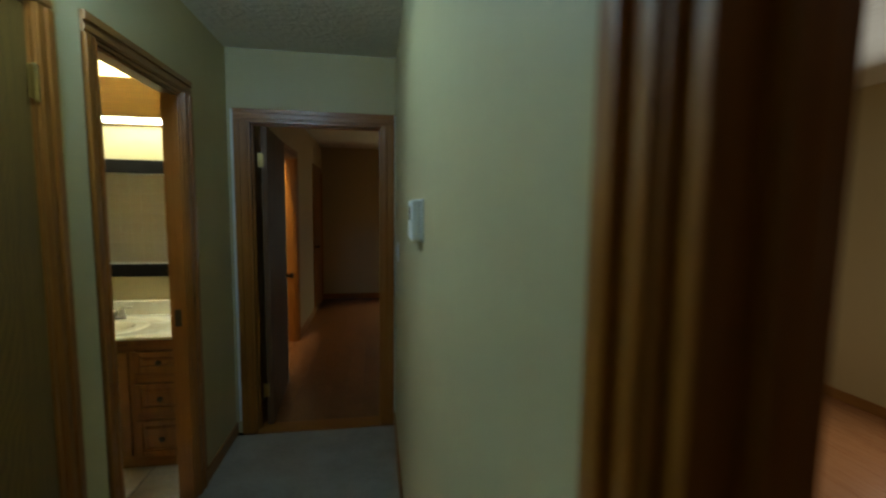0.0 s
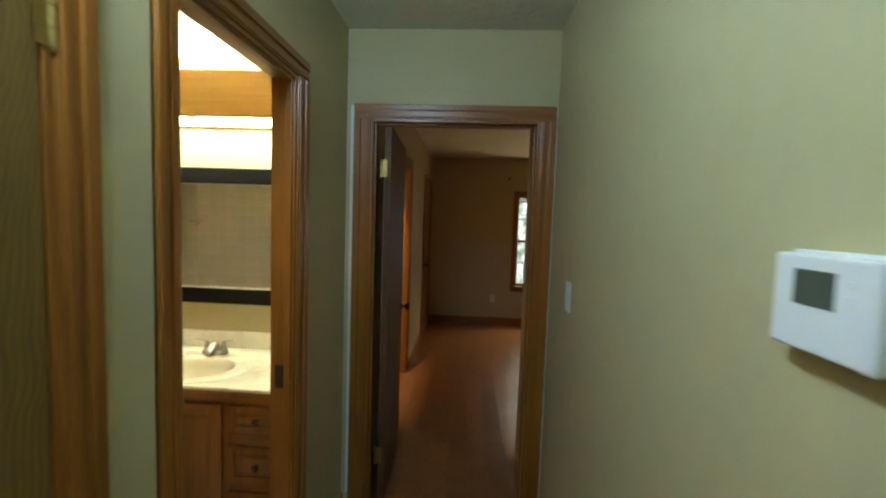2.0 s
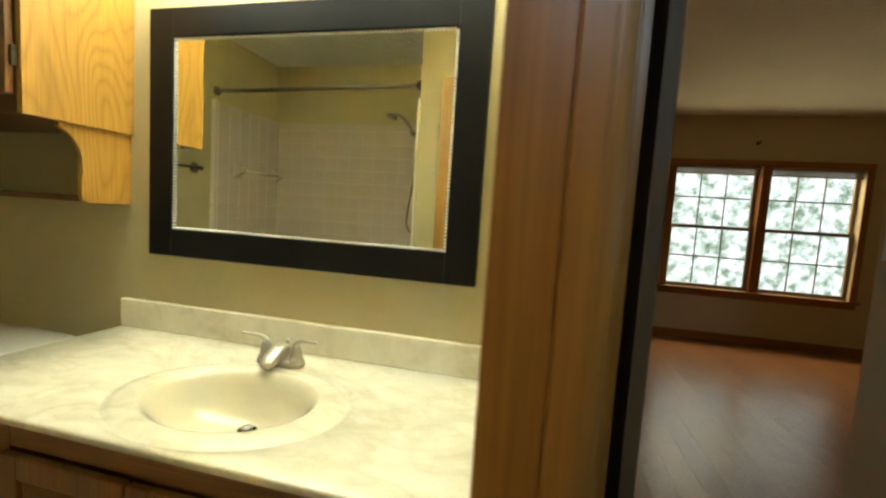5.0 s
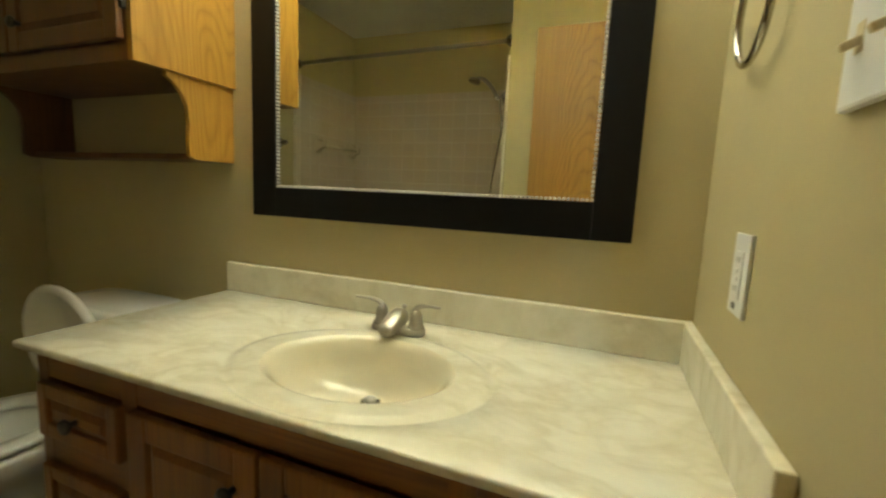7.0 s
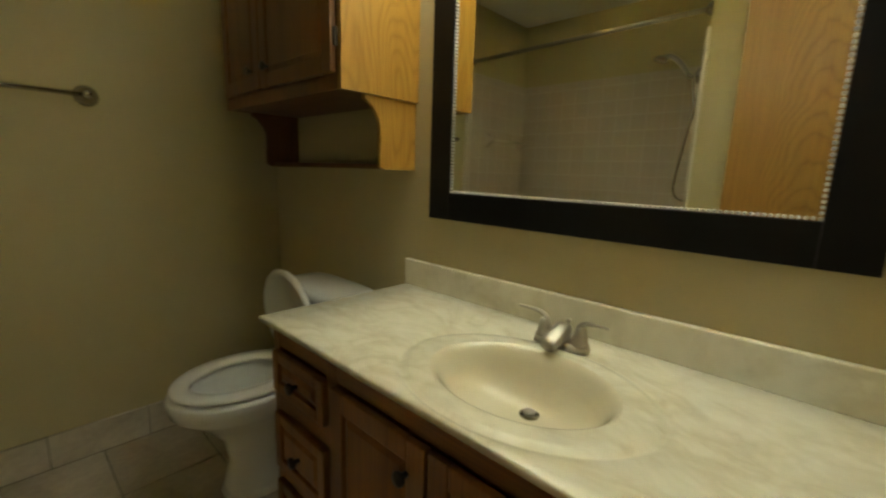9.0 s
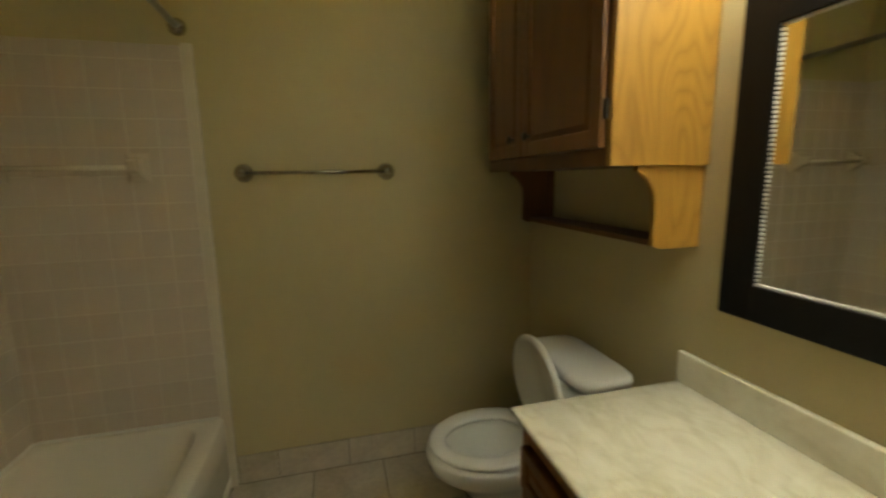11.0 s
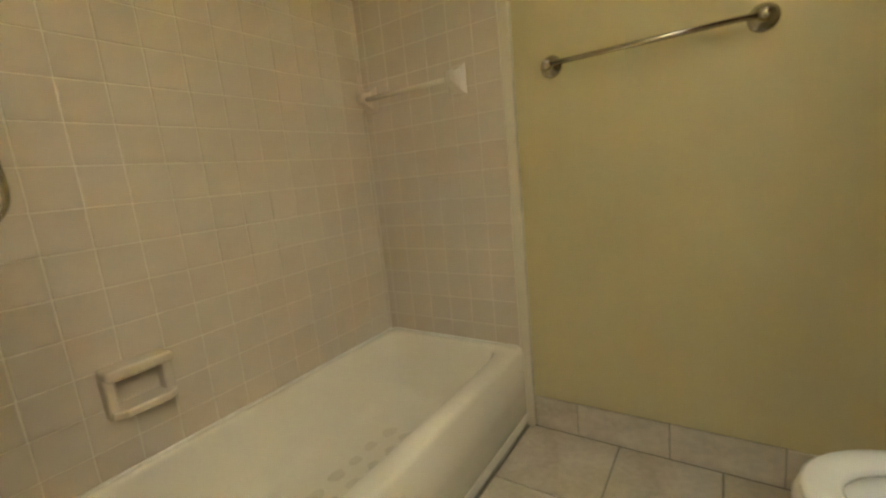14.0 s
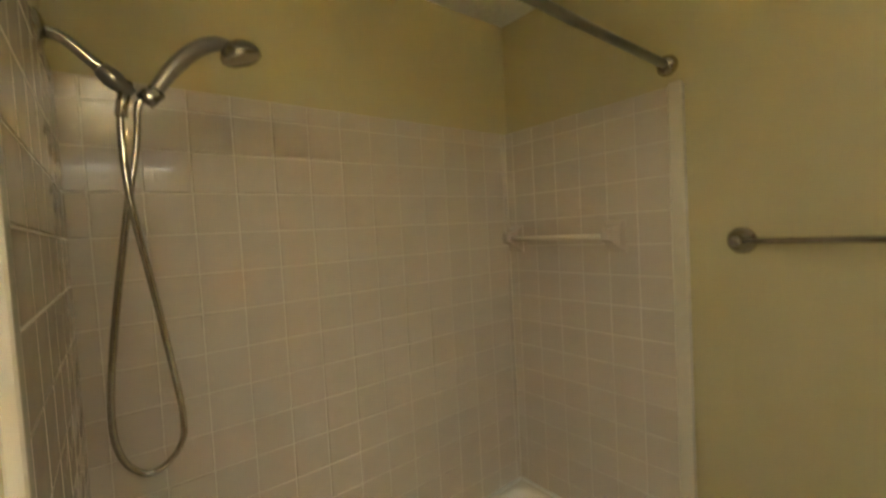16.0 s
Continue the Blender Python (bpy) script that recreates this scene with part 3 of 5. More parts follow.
# hall ceiling lamp over the closet door
LX, LY = -0.70, 0.98
hl = thing("ceiling_lamp", (LX, LY, HALL_H), "round flush ceiling lamp with lit frosted glass bowl", "lamp")
part("canopy", turned((LX, LY, HALL_H), (0, 0, -1), [(0, 0.105), (0.012, 0.11), (0.02, 0.098)], 28), CHROME, hl, "", True)
part("shade", turned((LX, LY, HALL_H - 0.02), (0, 0, -1), [(0, 0.085), (0.02, 0.098), (0.06, 0.102), (0.10, 0.088), (0.13, 0.055), (0.142, 0.02), (0.143, 0.001)], 28), HALL_GLOW, hl, "lit frosted glass bowl", True)

# ---- bedroom beyond the end door ----
NOOK_X, NOOK_N = 0.15, 3.46
WX0, WX1, WZ0, WZ1 = 0.49, 2.25, 0.575, 1.93
wall("wall_bed_west", [((BED_W - 0.1, BED_S, 0), (BED_W, 3.98, HALL_H)), ((BED_W - 0.1, 3.98, DOOR_H), (BED_W, 4.79, HALL_H)), ((BED_W - 0.1, 4.79, 0), (BED_W, BED_N + 0.1, HALL_H))], PAINT_BED, "beige painted bedroom wall with closet doors")
wall("wall_bed_north", [((BED_W, BED_N, 0), (WX0, BED_N + 0.12, HALL_H)), ((WX0, BED_N, 0), (WX1, BED_N + 0.12, WZ0)), ((WX0, BED_N, WZ1), (WX1, BED_N + 0.12, HALL_H)),
     ((WX1, BED_N, 0), (BED_E, BED_N + 0.12, HALL_H))], PAINT_BED, "beige painted bedroom wall with a twin window")
wall("wall_bed_east", [((BED_E, NOOK_N - 0.1, 0), (BED_E + 0.1, BED_N + 0.12, HALL_H))], PAINT_BED, "plain beige painted bedroom wall")
wall("wall_bed_nook", [((NOOK_X, BED_S, 0), (NOOK_X + 0.1, NOOK_N, HALL_H)), ((NOOK_X + 0.1, NOOK_N - 0.1, 0), (BED_E, NOOK_N, HALL_H))], PAINT_BED, "beige painted corner wall of the bedroom entry")
setting("ceiling_bed", boxed((BED_W - 0.1, BED_S, HALL_H), (BED_E + 0.1, BED_N + 0.12, HALL_H + 0.08)), CEIL, "off-white bedroom ceiling", "ceiling")
floor_bed = setting("floor_bed", boxed((BED_W, BED_S - 0.12, -0.06), (BED_E, BED_N, -0.008)), PLANK, "dark underlay below the plank floor", "floor")
baseboard((BED_W, BED_N - 0.014, 0), (BED_E, BED_N, 0.09), "x")
baseboard((BED_W, 4.86, 0), (BED_W + 0.012, 5.98, 0.085), "y")
wall_switch("bedroom_switch", (NOOK_X, 3.40, 1.22), (-1, 0, 0), "rocker", "white light switch near the wall corner")
wall_switch("bedroom_outlet", (0.17, BED_N, 0.375), (0, -1, 0), "outlet", "white wall outlet above the baseboard")
casing("door_casing_side_room", "y", BED_W, 1, 3.98, 4.79)
jamb("door_frame_side_room", "y", BED_W - 0.104, BED_W + 0.004, 3.98, 4.79, (BED_W - 0.06, BED_W - 0.02))
wall("wall_side_room", [((-2.3, 3.30, 0), (-0.902, 3.40, HALL_H)), ((-2.3, 5.40, 0), (-0.902, 5.50, HALL_H)), ((-2.4, 3.30, 0), (-2.3, 5.50, HALL_H))], PAINT_BED, "plain beige walls of a small side room")
setting("ceiling_side_room", boxed((-2.3, 3.40, HALL_H), (-0.902, 5.40, HALL_H + 0.06)), CEIL, "off-white ceiling", "ceiling")
setting("floor_side_room", boxed((-2.3, 3.40, -0.06), (BED_W - 0.0005, 5.40, -0.001)), PLANK, "red-brown plank floor", "floor")
casing("door_casing_bedroom_closet", "y", BED_W, 1, 6.08, 6.88)
d = thing("bedroom_closet_door", (BED_W, 6.08, 0), "closed stained oak slab door in the bedroom wall", "door")
part("leaf", boxed((BED_W - 0.02, 6.083, 0.01), (BED_W + 0.004, 6.877, DOOR_H - 0.004), 0.002), OAK_TRIM, d)
knob_set(d, (BED_W + 0.004, 6.17, 0.94), (1, 0, 0))

win = thing("window_1", ((WX0 + WX1) / 2, BED_N, WZ0), "twin double-hung window with stained oak casing and tan sashes", "window", kind="structure")
part("side_casing", boxed((WX0 - 0.06, BED_N - 0.018, WZ0 - 0.005), (WX0 + 0.002, BED_N, WZ1), 0.004), OAK_TRIM, win)
part("side_casing", boxed((WX1 - 0.002, BED_N - 0.018, WZ0 - 0.005), (WX1 + 0.06, BED_N, WZ1), 0.004), OAK_TRIM, win)
part("head_casing", boxed((WX0 - 0.06, BED_N - 0.018, WZ1), (WX1 + 0.06, BED_N, WZ1 + 0.06), 0.004), OAK_TRIM_X, win)
part("window_sill", boxed((WX0 - 0.08, BED_N - 0.04, WZ0 - 0.03), (WX1 + 0.08, BED_N + 0.03, WZ0), 0.006), OAK_TRIM_X, win)
part("apron", boxed((WX0 - 0.06, BED_N - 0.014, WZ0 - 0.085), (WX1 + 0.06, BED_N, WZ0 - 0.03), 0.004), OAK_TRIM_X, win)
WM = (WX0 + WX1) / 2
part("mullion", boxed((WM - 0.045, BED_N - 0.012, WZ0), (WM + 0.045, BED_N + 0.1, WZ1), 0.003), OAK_TRIM, win)
for x0, x1 in ((WX0, WM - 0.045), (WM + 0.045, WX1)):
    zm = (WZ0 + WZ1) / 2
    for z0, z1, y in ((WZ0, zm + 0.02, BED_N + 0.05), (zm - 0.02, WZ1, BED_N + 0.08)):
        sash = part("sash", boxed((x0, y, z0), (x0 + 0.035, y + 0.028, z1), 0.002), SASH, win, "tan sash")
        bm = bmesh.new()
        box(bm, (x1 - 0.035, y, z0), (x1, y + 0.028, z1), 0.002)
        box(bm, (x0 + 0.035, y, z0), (x1 - 0.035, y + 0.028, z0 + 0.04), 0.002)
        box(bm, (x0 + 0.035, y, z1 - 0.035), (x1 - 0.035, y + 0.028, z1), 0.002)
        part("sash_rail", bm, SASH, win, "tan sash rails")
        bm = bmesh.new()
        for f in (1 / 3, 2 / 3):
            xm = x0 + 0.035 + (x1 - x0 - 0.07) * f
            box(bm, (xm - 0.006, y + 0.008, z0 + 0.04), (xm + 0.006, y + 0.020, z1 - 0.035))
        box(bm, (x0 + 0.035, y + 0.0085, (z0 + z1) / 2 - 0.008), (x1 - 0.035, y + 0.0195, (z0 + z1) / 2 + 0.008))
        part("glazing_bar", bm, SASH, win, "tan glazing bars")
        pane = part("pane", boxed((x0 + 0.03, y + 0.0125, z0 + 0.03), (x1 - 0.03, y + 0.0155, z1 - 0.03)), GLASS, win, "clear glass")
        pane.visible_shadow = False
    bl = thing("window_blind", ((x0 + x1) / 2, BED_N + 0.02, WZ1), "tan wooden slatted blind raised to the window head", "blind", "bedroom blinds")
    part("head_rail", boxed((x0 + 0.005, BED_N + 0.005, WZ1 - 0.035), (x1 - 0.005, BED_N + 0.04, WZ1 - 0.002), 0.002), BLIND, bl)
    for k in range(7):
        part("slat", boxed((x0 + 0.01, BED_N + 0.008, WZ1 - 0.044 - 0.007 * k), (x1 - 0.01, BED_N + 0.036, WZ1 - 0.041 - 0.007 * k)), BLIND, bl)
    part("bottom_rail", boxed((x0 + 0.01, BED_N + 0.008, WZ1 - 0.10), (x1 - 0.01, BED_N + 0.036, WZ1 - 0.088), 0.002), BLIND, bl)
for x in (0.35, 1.25):
    br = thing("curtain_bracket", (x, BED_N, 2.17), "small dark metal curtain rod bracket above the window", "bracket", "curtain brackets")
    part("plate", turned((x, BED_N, 2.17), (0, -1, 0), [(0, 0.02), (0.004, 0.02), (0.006, 0.015)], 14), BRONZE, br)
    part("arm", tube([(x, BED_N - 0.005, 2.17), (x, BED_N - 0.06, 2.172), (x, BED_N - 0.075, 2.185)], 0.006), BRONZE, br)
setting("ground", boxed((-40, BED_N + 0.12, -0.6), (40, 60, -0.5)), plain("lawn", (0.05, 0.08, 0.02), (0.10, 0.13, 0.04), 2.0, 0.9), "grass yard outside the window", "ground")
setting("backdrop", boxed((-8, BED_N + 6.0, -0.5), (14, BED_N + 6.02, 7.0)), YARD, "glowing flat backdrop of bright trees beyond the window", "backdrop")

# ---- east room, glimpsed past the first doorway ----
wall("wall_room_east", [((ROOM_E, HALL_S, 0), (ROOM_E + 0.1, 0.95, HALL_H)), ((ROOM_E, 0.95, 0), (ROOM_E + 0.1, 2.25, 0.62)), ((ROOM_E, 0.95, 1.95), (ROOM_E + 0.1, 2.25, HALL_H)),
     ((ROOM_E, 2.25, 0), (ROOM_E + 0.1, 3.36, HALL_H))], PAINT_BED, "beige painted wall with a window")
wall("wall_room_north", [((HALL_E + 0.058, 3.25, 0), (ROOM_E, 3.358, HALL_H))], PAINT_BED, "plain beige painted wall")
wall("wall_room_south", [((HALL_E + 0.058, HALL_S - 0.1, 0), (ROOM_E + 0.1, HALL_S, HALL_H))], PAINT_BED, "plain beige painted wall")
setting("ceiling_room", boxed((HALL_E + 0.058, HALL_S, HALL_H), (ROOM_E + 0.1, 3.36, HALL_H + 0.07)), CEIL, "off-white ceiling", "ceiling")
setting("floor_room", boxed((HALL_E + 0.10, HALL_S, -0.06), (ROOM_E, 3.25, -0.001)), PLANK, "glossy red-brown plank floor", "floor")
baseboard((ROOM_E - 0.012, HALL_S, 0), (ROOM_E, 3.25, 0.085), "y")

# ---- vanity ----
VX0, VX1, VF, VZ = -2.19, -0.95, 2.432, 0.767
va = thing("vanity_cabinet", (-1.55, 2.7, 0), "honey oak vanity base with raised panel doors and drawers", "cabinet")
part("side_panel", boxed((VX0, VF + 0.018, 0.0), (VX0 + 0.016, BATH_N - 0.002, VZ)), OAK_VANITY, va)
part("side_panel", boxed((VX1 + 0.002, VF + 0.018, 0.0), (VX1 + 0.018, BATH_N - 0.002, VZ)), OAK_VANITY, va)
part("bottom", boxed((VX0 + 0.016, VF + 0.018, 0.09), (VX1 + 0.002, BATH_N - 0.018, 0.106)), OAK_RAIL, va)
part("back_panel", boxed((VX0 + 0.016, BATH_N - 0.018, 0.0), (VX1 + 0.002, BATH_N - 0.002, VZ)), OAK_VANITY, va)
part("toe_board", boxed((VX0 + 0.016, VF + 0.06, 0), (VX1 + 0.002, VF + 0.075, 0.09)), OAK_RAIL, va)
for x0, x1 in ((VX0, -2.155), (-1.925, -1.88), (-1.265, -1.225), (-0.975, VX1 + 0.018)):
    part("face_stile", boxed((x0, VF, 0.09), (x1, VF + 0.018, VZ), 0.001), OAK_VANITY, va)
for x0, x1 in ((-2.155, -1.925), (-1.88, -1.265), (-1.225, -0.975)):
    part("face_rail", boxed((x0, VF + 0.001, 0.705), (x1, VF + 0.018, VZ), 0.001), OAK_RAIL, va)
    part("face_rail", boxed((x0, VF + 0.001, 0.09), (x1, VF + 0.018, 0.115), 0.001), OAK_RAIL, va)
    if x1 - x0 < 0.4:
        part("face_rail", boxed((x0, VF + 0.001, 0.505), (x1, VF + 0.018, 0.60), 0.001), OAK_RAIL, va)
        part("face_rail", boxed((x0, VF + 0.001, 0.295), (x1, VF + 0.018, 0.37), 0.001), OAK_RAIL, va)


def front(nm, x0, x1, z0, z1, parent, y, knob=None, mat=OAK_VANITY, rail=OAK_RAIL):
    """A framed front with a raised, bevelled field."""
    w = 0.048 if nm == "door" else 0.03
    bm = bmesh.new()
    box(bm, (x0, y - 0.018, z0), (x0 + w, y, z1), 0.004)
    box(bm, (x1 - w, y - 0.018, z0), (x1, y, z1), 0.004)
    box(bm, (x0 + w, y - 0.0175, z0), (x1 - w, y, z0 + w), 0.004)
    box(bm, (x0 + w, y - 0.0175, z1 - w), (x1 - w, y, z1), 0.004)
    d = part(nm, bm, mat, parent)
    inner = [(x0 + w, z0 + w), (x1 - w, z0 + w), (x1 - w, z1 - w), (x0 + w, z1 - w)]
    cx, cz = (x0 + x1) / 2, (z0 + z1) / 2

    def shrink(k):
        return [(cx + math.copysign(abs(px - cx) - k, px - cx), cz + math.copysign(abs(pz - cz) - k, pz - cz)) for px, pz in inner]

    loops = [[(px, yy, pz) for px, pz in shrink(k)] for k, yy in ((-0.003, y - 0.002), (-0.003, y - 0.008), (0.003, y - 0.008), (0.018, y - 0.016), (0.0185, y - 0.0165))]
    part("field_panel", loft(loops), mat, d)
    if knob:
        part("knob", turned((knob[0], y - 0.018, knob[1]), (0, -1, 0), [(0, 0.006), (0.012, 0.006), (0.015, 0.013), (0.020, 0.0155), (0.025, 0.0125), (0.027, 0.001)], 16), BRONZE, d, "dark bronze knob", True)
    return d


for x0, x1, kx in ((-2.165, -1.915, -2.035), (-1.235, -0.965, -1.10)):
    for z0, z1 in ((0.585, 0.70), (0.355, 0.52), (0.105, 0.31)):
        front("drawer", x0, x1, z0, z1, va, VF, (kx, (z0 + z1) / 2 + 0.0))
front("door", -1.885, -1.580, 0.11, 0.70, va, VF, (-1.625, 0.63))
front("door", -1.572, -1.262, 0.11, 0.70, va, VF, (-1.525, 0.63))

# cast marble top with its bowl
TOP, TX0, TX1, TF = 0.785, -2.21, BATH_E, 2.403
TB = BATH_N
SX, SY, SA, SB = -1.531, 2.626, 0.184, 0.137
vt = thing("countertop", (SX, SY, TOP), "cream cast marble vanity top with oval sink and splashes", "countertop")
NSEG = 96


def edge_loop(inset, z):
    out = []
    for k in range(NSEG):
        u = 2 * math.pi * k / NSEG
        c, s = math.cos(u), math.sin(u)
        lim = []
        if abs(c) > 1e-9:
            lim.append(((TX1 - inset - SX) if c > 0 else (TX0 + inset - SX)) / c)
        if abs(s) > 1e-9:
            lim.append(((TB - inset - SY) if s > 0 else (TF + inset - SY)) / s)
        r = min(lim)
        out.append((SX + r * c, SY + r * s, z))
    corners = [(TX0 + inset, TF + inset), (TX1 - inset, TF + inset), (TX1 - inset, TB - inset), (TX0 + inset, TB - inset)]
    for cx, cy in corners:
        k = min(range(NSEG), key=lambda i: (out[i][0] - cx) ** 2 + (out[i][1] - cy) ** 2)
        out[k] = (cx, cy, z)
    return out


def bowl_loop(a, b, z, dy=0.0, dx=0.0):
    return [(SX + dx + a * math.cos(2 * math.pi * k / NSEG), SY + dy + b * math.sin(2 * math.pi * k / NSEG), z) for k in range(NSEG)]


part("slab", loft([edge_loop(0.003, TOP - 0.017), edge_loop(0.001, TOP - 0.014), edge_loop(0.0, TOP - 0.005), edge_loop(0.0015, TOP - 0.002), edge_loop(0.005, TOP),
     bowl_loop(0.282, 0.212, TOP), bowl_loop(0.276, 0.206, TOP - 0.0055), bowl_loop(0.266, 0.198, TOP - 0.006), bowl_loop(0.256, 0.19, TOP - 0.0015), bowl_loop(0.243, 0.18, TOP - 0.001),
     bowl_loop(SA + 0.014, SB + 0.014, TOP - 0.001)], None, False, False), MARBLE, vt, "", True)
BOWL = [(SA + 0.014, SB + 0.014, 0.001, 0.0), (SA + 0.010, SB + 0.010, 0.003, 0.0), (SA + 0.005, SB + 0.005, 0.0075, 0.0), (SA - 0.001, SB - 0.001, 0.017, 0.0), (SA * 0.935, SB * 0.93, 0.036, 0.002), (SA * 0.87, SB * 0.86, 0.062, 0.006),
        (SA * 0.77, SB * 0.76, 0.090, 0.012), (SA * 0.62, SB * 0.62, 0.113, 0.016), (SA * 0.42, SB * 0.43, 0.128, 0.034), (SA * 0.22, SB * 0.25, 0.134, 0.045), (0.02, 0.02, 0.136, 0.05)]
part("basin", loft([bowl_loop(a, b, TOP - d * 0.84, dy) for a, b, d, dy in BOWL], None, False, True), MARBLE_BOWL, vt, "cream glossy oval basin", True)
part("back_splash", boxed((TX0, TB - 0.02, TOP - 0.001), (TX1 - 0.0005, TB - 0.0005, TOP + 0.092), 0.005, 3), MARBLE, vt)
part("side_splash", boxed((TX1 - 0.02, TF + 0.004, TOP - 0.0005), (TX1 - 0.0005, TB - 0.02, TOP + 0.0915), 0.005, 3), MARBLE, vt)
part("drain", turned((SX - 0.005, SY + 0.062, TOP - 0.1145), (0, 0, 1), [(0, 0.021), (0.003, 0.022), (0.004, 0.017), (0.002, 0.014)], 24), CHROME, vt, "chrome drain ring", True)
part("stopper", turned((SX - 0.005, SY + 0.062, TOP - 0.1115), (0, 0, 1), [(0, 0.012), (0.006, 0.0145), (0.009, 0.010), (0.010, 0.001)], 20), STEEL, vt, "steel pop-up stopper", True)

# faucet
FX, FY = -1.548, 2.833
fc = thing("faucet", (FX, FY, TOP), "brushed nickel two-handle centerset faucet", "faucet")
part("base", loft([oval(FX, FY, TOP, 0.068, 0.026, 36, power=3.0), oval(FX, FY, TOP + 0.010, 0.068, 0.026, 36, power=3.0), oval(FX, FY, TOP + 0.015, 0.066, 0.024, 36, power=3.0), oval(FX, FY, TOP + 0.0165, 0.061, 0.020, 36, power=3.0)]), NICKEL, fc, "", True)


def spout_ring(y, z, w, h):
    out = []
    for k in range(20):
        u = 2 * math.pi * k / 20
        c, q = math.cos(u), math.sin(u)
        out.append((FX + w * math.copysign(abs(c) ** 0.65, c), y, TOP + z + h * math.copysign(abs(q) ** 0.75, q)))
    return out


part("spout", loft([spout_ring(FY + 0.022, 0.030, 0.012, 0.012), spout_ring(FY + 0.018, 0.034, 0.018, 0.018), spout_ring(FY + 0.006, 0.036, 0.0215, 0.021), spout_ring(FY - 0.016, 0.034, 0.0225, 0.020),
     spout_ring(FY - 0.042, 0.027, 0.0215, 0.016), spout_ring(FY - 0.060, 0.021, 0.0195, 0.0125), spout_ring(FY - 0.068, 0.018, 0.0165, 0.010), spout_ring(FY - 0.070, 0.017, 0.011, 0.007)]), NICKEL, fc, "", True)
part("aerator", turned((FX, FY - 0.054, TOP + 0.012), (0, 0, -1), [(0, 0.0105), (0.008, 0.0105), (0.009, 0.008)], 16), STEEL, fc, "", True)
part("lift_rod", tube([(FX, FY + 0.030, TOP + 0.004), (FX, FY + 0.030, TOP + 0.052)], 0.0026), NICKEL, fc)
part("lift_knob", turned((FX, FY + 0.030, TOP + 0.050), (0, 0, 1), [(0, 0.003), (0.003, 0.006), (0.008, 0.006), (0.011, 0.001)], 14), NICKEL, fc, "", True)
for sgn in (-1, 1):
    hx = FX + sgn * 0.046
    h = part("handle_base", turned((hx, FY, TOP + 0.015), (0, 0, 1), [(0, 0.0205), (0.004, 0.0205), (0.006, 0.017), (0.024, 0.0148), (0.038, 0.0122), (0.044, 0.008), (0.0445, 0.001)], 20), NICKEL, fc, "", True)
    pts = curve_points([(hx - sgn * 0.004, FY, TOP + 0.054), (hx + sgn * 0.004, FY - 0.001, TOP + 0.065), (hx + sgn * 0.020, FY - 0.004, TOP + 0.072), (hx + sgn * 0.043, FY - 0.008, TOP + 0.0745), (hx + sgn * 0.066, FY - 0.012, TOP + 0.0755)], 5)
    part("lever", tube(pts, 0.006, 10, None, [max(0.0032, 0.0085 - 0.0075 * k / len(pts)) for k in range(len(pts))]), NICKEL, h, "", True)

# framed mirror
MX0, MX1, MZ0, MZ1, MY = -2.093, -1.047, 1.033, 1.777, BATH_N
mi = thing("wall_mirror", ((MX0 + MX1) / 2, MY, MZ0), "large wall mirror in wide black frame with silver beading", "mirror")
FW = 0.084
for nm, lo, hi in (("frame_side", (MX0, MZ0), (MX0 + FW, MZ1)), ("frame_side", (MX1 - FW, MZ0), (MX1, MZ1)), ("frame_rail", (MX0 + FW, MZ0), (MX1 - FW, MZ0 + FW)), ("frame_rail", (MX0 + FW, MZ1 - FW), (MX1 - FW, MZ1))):
    part(nm, boxed((lo[0], MY - 0.022, lo[1]), (hi[0], MY - 0.001, hi[1]), 0.002), BLACK, mi)
part("glass", boxed((MX0 + FW - 0.002, MY - 0.012, MZ0 + FW - 0.002), (MX1 - FW + 0.002, MY - 0.004, MZ1 - FW + 0.002)), MIRROR, mi, "clear silvered mirror glass")
bm = bmesh.new()
ix0, ix1, iz0, iz1 = MX0 + FW + 0.004, MX1 - FW - 0.004, MZ0 + FW + 0.004, MZ1 - FW - 0.004
STEP = 0.0099
for n_, a_, b_ in ((int((ix1 - ix0) / STEP), (ix0, iz0), (ix1, iz0)), (int((ix1 - ix0) / STEP), (ix0, iz1), (ix1, iz1)), (int((iz1 - iz0) / STEP), (ix0, iz0), (ix0, iz1)), (int((iz1 - iz0) / STEP), (ix1, iz0), (ix1, iz1))):
    for k in range(n_):
        t = k / n_
        bmesh.ops.create_icosphere(bm, subdivisions=1, radius=0.0038, matrix=Matrix.Translation((a_[0] + (b_[0] - a_[0]) * t, MY - 0.0155, a_[1] + (b_[1] - a_[1]) * t)))
bead = part("bead_trim", bm, SILVER, mi, "silver beaded edge")
bead["kind"] = "stuff"

# light box above the vanity
LZ0, LZ1, LF = 1.992, 2.205, 2.655
CABX = -2.175
lb = thing("light_box", (-1.55, LF, LZ0), "golden oak light box with glowing acrylic panels over the mirror", "light fixture")
part("valance", boxed((CABX + 0.001, LF, LZ0), (BATH_E - 0.0005, LF + 0.019, LZ1), 0.002), OAK_VALANCE, lb)
part("edge_moulding", boxed((CABX + 0.001, LF - 0.006, LZ0 - 0.002), (BATH_E - 0.0005, LF, LZ0 + 0.012), 0.003), OAK_VALANCE, lb)
px0, px1, py0, py1 = CABX + 0.001, BATH_E - 0.0005, LF + 0.019, BATH_N - 0.0005
for x0, x1, y0, y1 in ((px0, px1, py0, py0 + 0.022), (px0, px1, py1 - 0.028, py1)):
    part("frame_rail", boxed((x0, y0, LZ0), (x1, y1, LZ0 + 0.016), 0.002), OAK_VALANCE, lb)
